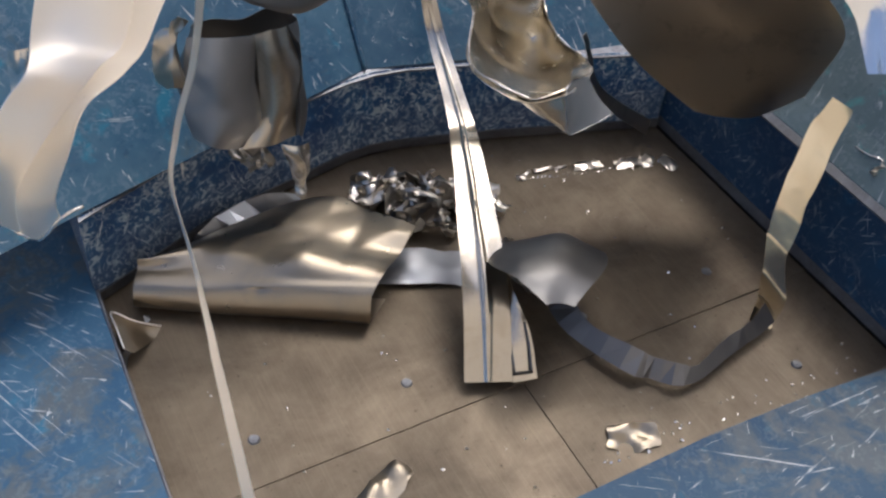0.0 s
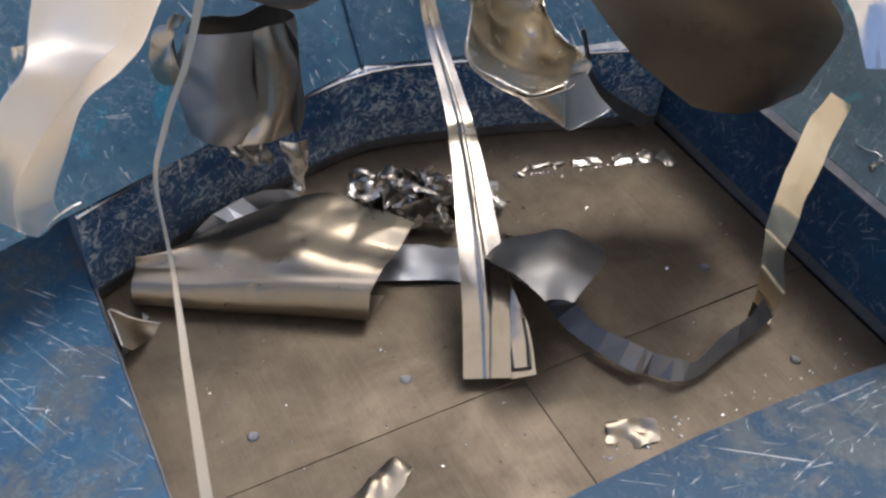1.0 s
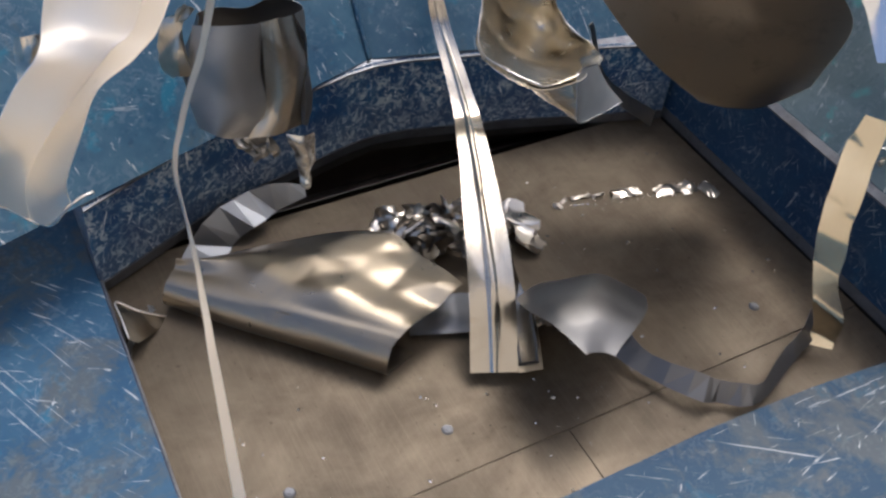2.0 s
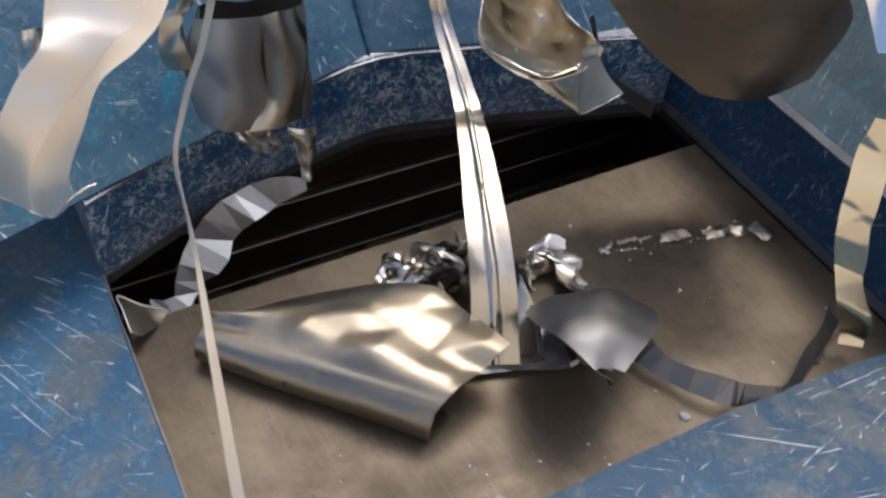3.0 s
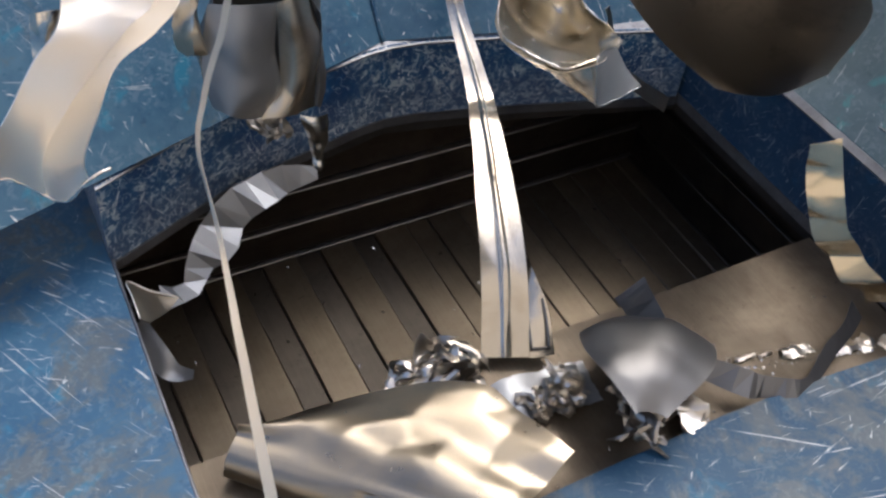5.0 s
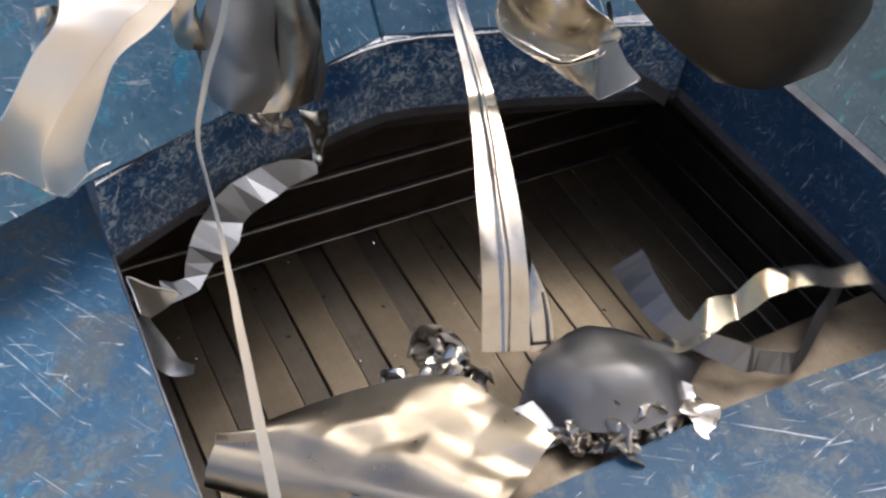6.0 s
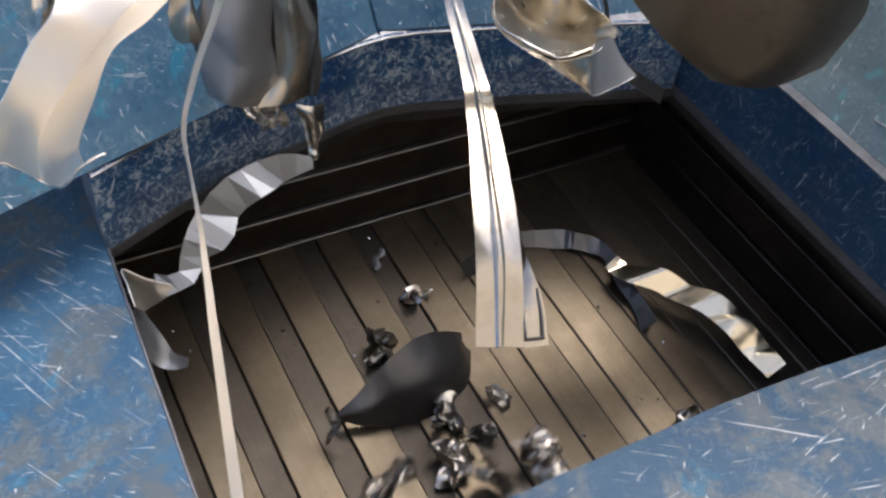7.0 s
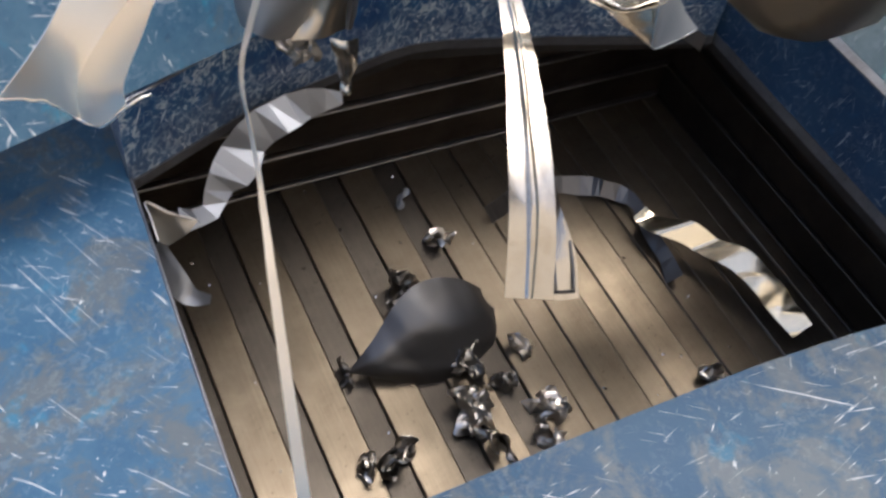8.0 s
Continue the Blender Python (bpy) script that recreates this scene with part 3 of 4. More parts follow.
part("torn_edge", bead([p + Vector((0.002, 0.001, 0.003)) * noise.noise(p * 60) for p in rim], 0.0022), ALU, hang, "pale torn lower edge")

pocket = thing("curled_sheet", "dull grey zinc sheet curled into an open pocket over the collar", "scrap sheet")
bm = loft([[(0.448, 1.63, 0.667), (0.501, 1.580, 0.683), (0.560, 1.600, 0.660), (0.584, 1.62, 0.647)], [(0.431, 1.63, 0.573), (0.491, 1.575, 0.591), (0.555, 1.598, 0.556), (0.584, 1.62, 0.541)],
           [(0.428, 1.63, 0.483), (0.488, 1.575, 0.495), (0.552, 1.598, 0.458), (0.581, 1.62, 0.44)], [(0.44, 1.63, 0.421), (0.465, 1.59, 0.425), (0.505, 1.605, 0.392), (0.540, 1.62, 0.368)]], 30, 30, wrinkle=0.003, freq=6, seed=5, bend=0.010, cell=0.09)
part("front_face", bm, ZINC, pocket)
bm = loft([[(0.584, 1.62, 0.647), (0.613, 1.60, 0.661), (0.668, 1.66, 0.623)], [(0.584, 1.62, 0.541), (0.625, 1.598, 0.560), (0.693, 1.66, 0.523)],
           [(0.581, 1.62, 0.44), (0.626, 1.596, 0.452), (0.689, 1.66, 0.428)], [(0.540, 1.62, 0.368), (0.598, 1.60, 0.378), (0.677, 1.66, 0.333)]], 26, 18, wrinkle=0.006, freq=6, seed=6)
part("folded_side", bm, BROWNSHEET, pocket, "brownish folded side")
bm = loft([[(0.448, 1.63, 0.667), (0.461, 1.72, 0.640), (0.520, 1.735, 0.640), (0.591, 1.735, 0.617), (0.654, 1.73, 0.63), (0.698, 1.71, 0.605), (0.668, 1.66, 0.623)],
           [(0.431, 1.63, 0.573), (0.455, 1.72, 0.508), (0.536, 1.73, 0.484), (0.62, 1.73, 0.466), (0.669, 1.73, 0.468), (0.718, 1.71, 0.479), (0.693, 1.66, 0.523)],
           [(0.44, 1.63, 0.421), (0.466, 1.70, 0.358), (0.51, 1.71, 0.334), (0.562, 1.71, 0.318), (0.644, 1.71, 0.302), (0.702, 1.70, 0.293), (0.677, 1.66, 0.333)]], 18, 40, wrinkle=0.006, freq=7, seed=7)
# darker metal on the inner back stands in for shade inside the pocket
part("back_face", bm, GREY, pocket, "inner back, the pocket's shade given as dark grey")
bm = loft([[(0.421, 1.66, 0.686), (0.433, 1.62, 0.714), (0.457, 1.635, 0.698)], [(0.403, 1.66, 0.659), (0.416, 1.62, 0.686), (0.448, 1.635, 0.657)],
           [(0.406, 1.66, 0.6), (0.415, 1.62, 0.616), (0.435, 1.635, 0.589)], [(0.421, 1.66, 0.545), (0.421, 1.62, 0.566), (0.431, 1.635, 0.545)]], 16, 10, wrinkle=0.012, freq=14, seed=8, ragged=0.002)
part("crumpled_wing", bm, BROWNSHEET, pocket, "dark crumpled side wing")

bm = wad(0.055, 3, 22, 2.2)
ob = single("crumpled_scrap", bm, DARKFOIL, "dark crumpled foil scrap caught on the collar", "scrap")
ob.location = (0.565, 1.64, 0.27)
bm = loft([[(0.63, 1.63, 0.345), (0.66, 1.62, 0.335), (0.70, 1.63, 0.325)], [(0.64, 1.62, 0.29), (0.665, 1.605, 0.285), (0.70, 1.62, 0.29)],
           [(0.655, 1.62, 0.235), (0.67, 1.61, 0.225), (0.685, 1.62, 0.235)], [(0.655, 1.61, 0.195), (0.668, 1.60, 0.188), (0.680, 1.61, 0.200)]], 14, 8, wrinkle=0.003, freq=22, seed=4)
single("torn_flap", bm, ALU, "bright torn flap of aluminium with a shining tip", "scrap")

bm = ribbon([(0.712, 1.73, 0.055), (0.63, 1.725, 0.070), (0.552, 1.71, 0.060), (0.480, 1.68, 0.055), (0.415, 1.64, 0.005), (0.365, 1.60, -0.005), (0.323, 1.56, -0.040), (0.251, 1.53, -0.005)],
            [0.03, 0.075, 0.085, 0.10, 0.105, 0.075, 0.045, 0.06],
            side_of((-0.3, 0.6, 0.7), (-0.2, 0.3, 0.9), (-0.45, 0.8, 0.4), (-0.5, 0.2, 0.85), (-0.7, 0.6, 0.3), (-0.5, 0.3, 0.8), (-0.7, 0.6, 0.3), (-0.3, 0.6, 0.7)),
            13, 1, kinked=True, seed=6, bend=0.012, cell=0.075)
single("crinkled_ribbon", bm, ZINC, "grey crinkled metal ribbon hanging along the pit wall", "scrap strip")
bm = loft([[(0.186, 1.545, 0.060), (0.230, 1.525, 0.030), (0.285, 1.515, -0.005)], [(0.184, 1.50, 0.062), (0.220, 1.490, 0.032), (0.252, 1.480, 0.005)],
           [(0.183, 1.440, 0.056), (0.190, 1.436, 0.050), (0.200, 1.432, 0.040)]], 14, 12, wrinkle=0.001, freq=20, seed=7)
corner = thing("bent_corner", "pale tan bent sheet corner lying over the table edge", "scrap")
part("sheet", bm, TAN, corner)
part("rolled_edge", bead(spline([(0.183, 1.438, 0.058), (0.184, 1.50, 0.064), (0.186, 1.547, 0.062), (0.230, 1.527, 0.032), (0.285, 1.517, -0.003)], 40), 0.002), PALE, corner, "pale rolled edge")
bm = ribbon([(0.185, 1.46, 0.02), (0.200, 1.425, -0.05), (0.222, 1.395, -0.10), (0.262, 1.362, -0.093)], [0.05, 0.06, 0.045, 0.02],
            side_of((0.5, 1, 0.2), (0.6, 0.9, 0.2), (0.8, 0.5, 0.5), (0.4, 0.8, 0.5)), 20, 5, wrinkle=0.002, freq=20, seed=8)
single("hooked_strip", bm, ZINC, "dull hooked strip hanging below the table edge", "scrap strip")

# strip with a pressed channel at its end
strip = thing("channel_strip", "bright ribbed aluminium strip reaching out over the pit", "scrap strip")
bm = ribbon([(1.143, 1.95, 0.516), (1.135, 1.84, 0.386), (1.116, 1.71, 0.312), (1.099, 1.62, 0.268), (1.072, 1.55, 0.262), (1.038, 1.455, 0.243), (1.0, 1.36, 0.226), (0.962, 1.26, 0.188), (0.92, 1.15, 0.122), (0.874, 1.042, 0.033)],
            [0.035, 0.044, 0.054, 0.064, 0.07, 0.078, 0.09, 0.100, 0.106, 0.108], side_of((1, -0.3, 0.2), (1, -0.35, 0.15), (1, -0.35, 0.05), (1, -0.35, 0.0), (1, -0.35, 0.05), (1, -0.4, -0.02), (1, -0.4, 0.03), (1, -0.42, 0), (1, -0.43, 0.02), (1, -0.45, 0)),
            72, 27, ridge=0.006, wrinkle=0.0028, freq=5, seed=9)
part("strip", bm, STRIP, strip)
bm = loft([[(1.016, 1.27, 0.177), (1.017, 1.266, 0.180), (1.018, 1.262, 0.182)], [(0.984, 1.19, 0.130), (0.994, 1.185, 0.135), (1.004, 1.18, 0.142)],
           [(0.950, 1.09, 0.076), (0.978, 1.085, 0.082), (1.003, 1.09, 0.090)], [(0.924, 1.019, 0.031), (0.952, 1.012, 0.031), (0.980, 1.006, 0.031)]], 20, 8, wrinkle=0.0006, freq=20, seed=10)
part("channel_floor", bm, STRIP, strip)
for path in ([(1.012, 1.25, 0.176), (0.972, 1.15, 0.118), (0.932, 1.03, 0.048)], [(0.998, 1.11, 0.104), (0.985, 1.06, 0.076), (0.970, 1.018, 0.048)]):
    part("flange", bead(spline(path, 16), 0.0032), GREY, strip, "dark folded flange")
part("channel_end", bead(spline([(0.930, 1.031, 0.046), (0.950, 1.024, 0.046), (0.972, 1.018, 0.046)], 8), 0.004), DARK, strip, "dark rolled end of the channel")

# crumpled cup close to the lens
cup = thing("torn_cup", "crumpled bright metal cup torn open with a sharp rim", "scrap")
bm = loft([[(0.86, 1.335, 1.55), (0.88, 1.335, 1.55), (0.90, 1.335, 1.55), (0.92, 1.335, 1.55), (0.94, 1.335, 1.55), (0.96, 1.335, 1.55), (0.98, 1.335, 1.55)],
           [(0.865, 1.290, 0.952), (0.891, 1.290, 0.926), (0.936, 1.290, 0.906), (0.974, 1.290, 0.893), (0.999, 1.290, 0.889), (1.014, 1.290, 0.891), (1.024, 1.290, 0.901)],
           [(0.796, 1.160, 0.927), (0.907, 1.260, 0.798), (0.985, 1.280, 0.749), (1.024, 1.270, 0.743), (1.022, 1.240, 0.767), (1.007, 1.210, 0.797), (0.978, 1.170, 0.842)],
           [(0.758, 1.100, 0.922), (0.845, 1.140, 0.821), (0.904, 1.130, 0.789), (0.943, 1.110, 0.795), (0.967, 1.110, 0.806), (0.987, 1.110, 0.814), (0.989, 1.100, 0.827)],
           [(0.728, 1.050, 0.915), (0.735, 0.980, 0.917), (0.770, 0.940, 0.907), (0.826, 0.930, 0.913), (0.861, 0.960, 0.902), (0.931, 1.010, 0.859), (0.968, 1.040, 0.843)]], 44, 40, wrinkle=0.007, freq=5, seed=11)
part("bowl", bm, CUP, cup)
bm = loft([[(0.729, 0.985, 0.921), (0.771, 0.942, 0.905), (0.827, 0.932, 0.912)], [(0.798, 0.985, 0.856), (0.820, 0.960, 0.851), (0.844, 0.940, 0.858)], [(0.861, 0.970, 0.800), (0.861, 0.955, 0.803), (0.859, 0.940, 0.811)]], 14, 12, wrinkle=0.001, freq=20, seed=12)
part("outer_wall", bm, CUP, cup)
bm = loft([[(0.829, 0.932, 0.912), (0.863, 0.962, 0.899), (0.931, 1.010, 0.858)], [(0.840, 0.935, 0.863), (0.886, 0.960, 0.848), (0.949, 1.000, 0.825)], [(0.858, 0.940, 0.812), (0.887, 0.950, 0.800), (0.979, 0.980, 0.789)]], 14, 12, wrinkle=0.001, freq=20, seed=13)
part("flap", bm, ZINC, cup, "grey triangular flap")
for path in ([(0.795, 1.159, 0.927), (0.727, 1.049, 0.916), (0.734, 0.979, 0.918), (0.769, 0.939, 0.908)], [(0.972, 1.160, 0.838), (0.994, 1.100, 0.816), (0.967, 1.039, 0.844), (0.930, 1.009, 0.860), (0.860, 0.959, 0.903), (0.826, 0.929, 0.914), (0.839, 0.934, 0.864), (0.857, 0.939, 0.813), (0.914, 0.959, 0.796), (0.978, 0.979, 0.790)]):
    part("rim", bead(spline(path, 60), 0.0013), ALU, cup, "shining cut rim")
bm = ribbon([(1.328, 1.50, 0.547), (1.443, 1.55, 0.341), (1.577, 1.60, 0.197), (1.760, 1.64, 0.043)], [0.012, 0.018, 0.034, 0.045],
            side_of((1, 0.3, 0.5), (1, 0.3, 0.6), (0.7, 0.3, 0.8), (0.7, 0.5, 0.6)), 24, 5, wrinkle=0.002, freq=12, seed=13)
single("brown_strip", bm, BROWNSHEET, "dull brown metal strip leaning on the collar corner", "scrap strip")

# large bowed sheet
bm = loft([[(1.30, 1.74, 0.74), (1.40, 1.56, 0.80), (1.46, 1.34, 0.86), (1.55, 1.20, 0.90)],
           [(1.395, 1.70, 0.60), (1.50, 1.50, 0.62), (1.58, 1.32, 0.66), (1.622, 1.171, 0.80)],
           [(1.542, 1.535, 0.40), (1.62, 1.44, 0.44), (1.70, 1.30, 0.52), (1.776, 1.161, 0.64)],
           [(1.680, 1.424, 0.28), (1.745, 1.385, 0.272), (1.815, 1.34, 0.285), (1.850, 1.25, 0.40)]], 40, 40, thick=0.002, wrinkle=0.004, freq=2.5, seed=14)
single("bowed_sheet", bm, BROWNSHEET, "large bowed oily brown sheet leaning on the side wall", "scrap sheet")
bm = loft([[(2.02, 1.25, 0.90), (2.18, 1.15, 0.98), (2.30, 1.05, 0.97)], [(1.72, 1.15, 0.97), (1.80, 1.09, 1.0), (1.95, 1.02, 0.98)], [(1.499, 1.055, 0.92), (1.56, 1.02, 0.94), (1.66, 0.99, 0.92)], [(1.50, 0.97, 0.86), (1.55, 0.94, 0.88), (1.62, 0.91, 0.86)],
           [(1.480, 0.890, 0.80), (1.50, 0.86, 0.81), (1.53, 0.82, 0.78)]], 16, 12, wrinkle=0.004, freq=10, seed=15)
single("bright_sheet", bm, ALU, "bright white-shining sheet hanging over the side panel", "scrap sheet")
bm = loft([[(0.118, 1.5, 0.798), (0.14, 1.48, 0.81), (0.163, 1.5, 0.798)], [(0.110, 1.5, 0.75), (0.13, 1.49, 0.74), (0.150, 1.5, 0.73)],
           [(0.104, 1.5, 0.70), (0.118, 1.5, 0.68), (0.132, 1.5, 0.666)]], 10, 8, wrinkle=0.003, freq=18, seed=16)
single("small_sheet", bm, ALU, "small bright sheet behind the hanging sheet", "scrap sheet")
bm = bead(spline([(1.905, 1.115, 0.335), (1.90, 1.06, 0.345), (1.91, 1.02, 0.35), (1.93, 1.00, 0.30)], 20), 0.003)
single("wire", bm, ALU, "thin pale bent wire on the hopper panel", "wire")
bm = wad(0.028, 21, 10, 1.8)
ob = single("foil_ball", bm, FOIL, "small shining foil ball on the hopper panel", "scrap")
ob.location = (1.90, 1.015, 0.315)
bm = loft([[(0.48, 1.335, 1.55), (0.55, 1.335, 1.55), (0.62, 1.335, 1.55)], [(0.44, 1.32, 0.99), (0.54, 1.28, 1.0), (0.65, 1.32, 0.97)], [(0.45, 1.30, 0.945), (0.54, 1.27, 0.93), (0.64, 1.30, 0.925)], [(0.47, 1.30, 0.925), (0.542, 1.28, 0.903), (0.62, 1.30, 0.91)]], 10, 10, seed=17)
single("dark_sheet_edge", bm, GREY, "dark rounded sheet edge above the curled sheet", "scrap sheet")

# thin strip that sways
thin = thing("thin_strip", "long thin bright metal strip dangling from above", "scrap strip", at=(0.300, 0.99, 1.12))
o = Vector((0.300, 0.99, 1.12))
bm = ribbon([Vector(p) - o for p in ((0.45, 1.335, 1.555), (0.36, 1.13, 1.35), (0.314, 1.0, 1.20), (0.290, 0.98, 1.083), (0.251, 0.95, 1.005), (0.226, 0.92, 0.938), (0.232, 0.88, 0.832), (0.229, 0.80, 0.664), (0.228, 0.70, 0.44), (0.228, 0.60, 0.22))],
            [0.012, 0.012, 0.012, 0.010, 0.009, 0.008, 0.008, 0.013, 0.018, 0.020], side_of((0.8, -0.6, 0), (0.7, -0.7, 0), (0.6, -0.8, 0), (0.5, -0.8, 0), (0.4, -0.9, 0), (0.25, -0.9, 0), (0.4, -0.8, 0), (0.9, -0.4, 0), (0.9, -0.4, 0), (0.9, -0.4, 0)),
            60, 4, thick=0.001, wrinkle=0.0006, freq=20, seed=18)
part("strip", bm, PALE, thin)


# ---- scrap that rides on the lid ----
def folded():
    """Sheet folded over on itself: a rolled front edge, a creased top rising to the back."""
    grid = []
    nu, nv = 84, 64
    for i in range(nu + 1):
        s = i / nu
        back = 0.065 + 0.245 * math.sin(min(1.0, s / 0.66) * math.pi / 2) ** 1.2 - (0.10 * max(0, (s - 0.66) / 0.34))
        r = 0.8 + 0.2 * s
        prof = [(0.07, 0.006), (0.025, 0.003), (-0.020 * r, 0.020), (-0.026 * r, 0.055 * r), (0.0, 0.092 * r), (0.045, 0.108 * r), (0.045 + (back - 0.045) * 0.5, 0.108), (back, 0.072 + 0.045 * s)]
        row = []
        for q in spline([(0, a, b) for a, b in prof], nv):
            skew = 0.09 * s * max(0.0, q.y) / 0.2
            row.append(Vector((0.54 * s + skew, q.y, max(0.003, q.z))))
        grid.append(row)
    for i in range(nu + 1):
        for j in range(nv + 1):
            p = grid[i][j]
            w = max(0.0, min(1.0, (p.y - 0.03) / 0.06)) if j > nv * 0.6 else 0.0
            p.z += w * (0.032 * facets(p.x, p.y, 0.17, 3, 0.6) + 0.013 * facets(p.x, p.y, 0.085, 5, 1.3))
            if 0.1 * nv < j <= nv * 0.6:
                dent = math.exp(-((i / nu - 0.52) / 0.03) ** 2)
                p.z -= 0.006 * dent * max(0.0, 1 - abs(p.y - 0.02) / 0.04)
                p.y += 0.0035 * facets(p.x, p.z, 0.16, 9, 0.3)
    return skin(grid, 0.0015)


fold = thing("folded_sheet", "large creased tin sheet folded over with a rolled front edge", "scrap sheet")
part("sheet", folded(), TAN, fold)

# long strip: a tail on edge and a broad wavy end
tail = thing("curled_strip", "narrow grey metal strip curled round and standing on edge", "scrap strip")
bm = ribbon([(0.030, 0.275, 0.060), (0.021, 0.235, 0.052), (-0.009, 0.127, 0.050), (0.006, 0.047, 0.042), (0.056, -0.063, 0.050), (0.090, -0.085, 0.036), (0.130, -0.128, 0.040), (0.186, -0.138, 0.030), (0.276, -0.118, 0.042), (0.376, -0.098, 0.040), (0.456, -0.073, 0.045)],
            [0.095, 0.09, 0.062, 0.05, 0.062, 0.05, 0.052, 0.034, 0.04, 0.042, 0.055],
            side_of((0.5, 0.3, 0.8), (0.5, 0.3, 0.8), (0.7, 0.3, 0.6), (0.5, 0.5, 0.7), (0.5, 0.7, 0.45), (0.3, 0.6, 0.7), (0.25, 0.8, 0.5), (0.1, 0.7, 0.7), (0, 0.7, 0.6), (-0.1, 0.7, 0.7), (0, 0.7, 0.7)), 24, 1, kinked=True, seed=34, bend=0.006, cell=0.07)
part("strip", bm, GREY, tail)

gold = thing("wavy_strip", "pale golden wavy metal strip with a blunt end", "scrap strip")
bm = ribbon([(-0.02, -0.02, 0.0), (0.008, 0.0, 0.05), (0.012, 0.035, 0.14), (0.034, 0.060, 0.21), (0.056, 0.095, 0.28), (0.095, 0.120, 0.34), (0.150, 0.155, 0.40), (0.205, 0.175, 0.47)],
            [0.055, 0.062, 0.066, 0.068, 0.074, 0.076, 0.076, 0.064], side_of((0.9, -0.5, 0.1), (0.95, -0.4, 0), (0.95, -0.4, 0), (0.95, -0.4, 0.1), (0.95, -0.4, 0.1), (0.92, -0.45, 0), (0.9, -0.5, -0.1), (0.9, -0.5, -0.1)),
            110, 10, wrinkle=0.002, freq=8, seed=35, bend=0.018, cell=0.07)
part("strip", bm, GOLD, gold)

WADS = {}
for key, size, seed, mat, label in (("a", 0.095, 41, DARKFOIL, "dark crumpled foil bundle"), ("b", 0.085, 42, FOIL, "bright crumpled foil bundle"), ("c", 0.095, 57, DARKFOIL, "black crumpled metal wad"),
                                    ("d", 0.10, 44, FOIL, "bright crumpled foil piece lying flat"), ("e", 0.06, 45, FOIL, "small torn foil scrap"), ("f", 0.05, 46, DARKFOIL, "small dark torn scrap"),
                                    ("g", 0.055, 47, FOIL, "bent bright foil scrap"), ("h", 0.08, 48, FOIL, "crumpled bright scrap"), ("i", 0.07, 49, DARKFOIL, "dark twisted scrap"),
                                    ("j", 0.06, 50, FOIL, "small pale torn scrap"), ("k", 0.03, 51, ZINC, "small grey triangular scrap"), ("l", 0.04, 52, DARKFOIL, "dark crumpled scrap on the pit floor"), ("m", 0.05, 53, FOIL, "pale folded scrap"), ("n", 0.06, 54, FOIL, "bright bent scrap")):
    WADS[key] = tagged(new("crumpled_scrap", finish("crumpled_scrap", wad(size, seed, 24, 1.9, 0.45 if key == "d" else 0.9), mat)), label + " among the loose scrap", "scrap", "loose scrap")

BITS = []
for k, (x, y, sx, sy, rz) in enumerate(((1.529, 1.602, 0.045, 0.016, -14), (1.643, 1.567, 0.04, 0.018, -12), (1.700, 1.555, 0.025, 0.02, 10), (1.752, 1.522, 0.02, 0.03, 5), (1.40, 1.638, 0.03, 0.006, -8), (1.35, 1.642, 0.016, 0.005, 20),
                                        (1.324, 1.632, 0.008, 0.012, 40), (1.102, 0.798, 0.06, 0.03, -30), (0.558, 0.917, 0.07, 0.03, 20), (1.45, 1.625, 0.02, 0.004, -5))):
    bm = loft([[(-sx, -sy, 0.002), (0, -sy * 1.2, 0.006), (sx, -sy * 0.6, 0.002)], [(-sx * 0.9, 0, 0.005), (0, 0, 0.008), (sx, 0, 0.006)], [(-sx, sy * 0.7, 0.003), (0, sy, 0.006), (sx * 0.8, sy, 0.004)]], 8, 10, wrinkle=0.006 if k in (7, 8) else 0.0015, freq=16 if k in (7, 8) else 30, ragged=0.003, seed=60 + k)
    BITS.append((tagged(new("torn_bit", finish("torn_bit", bm, TAN if k in (7, 8) else FOIL)), "torn bright metal bit lying on the lid", "scrap", "bits on the lid"), x, y, rz))

# sheet that springs open on the pit floor
rows = []
for i in range(9):
    u = -1 + i / 4
    half = 0.012 + 0.132 * (1 - abs(u) ** 1.75) * (1.0 + 0.15 * u) + 0.02 * max(0.0, u) ** 2
    lift = 0.004 + 0.105 * (1 - u * u) ** 0.75
    rows.append([(0.215 * u + 0.012, -half, lift * 0.55), (0.215 * u, -half * 0.5, lift * 0.93), (0.215 * u - 0.006, half * 0.3, lift), (0.215 * u, half, lift * 0.62)])
spring = thing("bowed_dark_sheet", "dark grey pointed sheet bowed up like a shell", "scrap sheet")
part("sheet", loft(rows, 48, 28, wrinkle=0.007, freq=5, seed=71, bend=0.008, cell=0.12), GREY, spring)
# torn tongue lying flat under the ribbed strip
tongue = thing("torn_tongue", "dull grey torn tongue of sheet lying on the lid", "scrap sheet")
part("sheet", loft([[(-0.20, -0.045, 0.006), (-0.20, 0.0, 0.012), (-0.19, 0.05, 0.006)], [(-0.10, -0.05, 0.022), (-0.10, 0.0, 0.030), (-0.09, 0.055, 0.020)], [(0.0, -0.045, 0.010), (0.0, 0.0, 0.022), (0.0, 0.06, 0.018)],
                    [(0.10, -0.05, 0.008), (0.10, 0.0, 0.014), (0.10, 0.055, 0.010)]], 30, 12, wrinkle=0.006, freq=8, seed=73, ragged=0.002), ZINC, tongue)


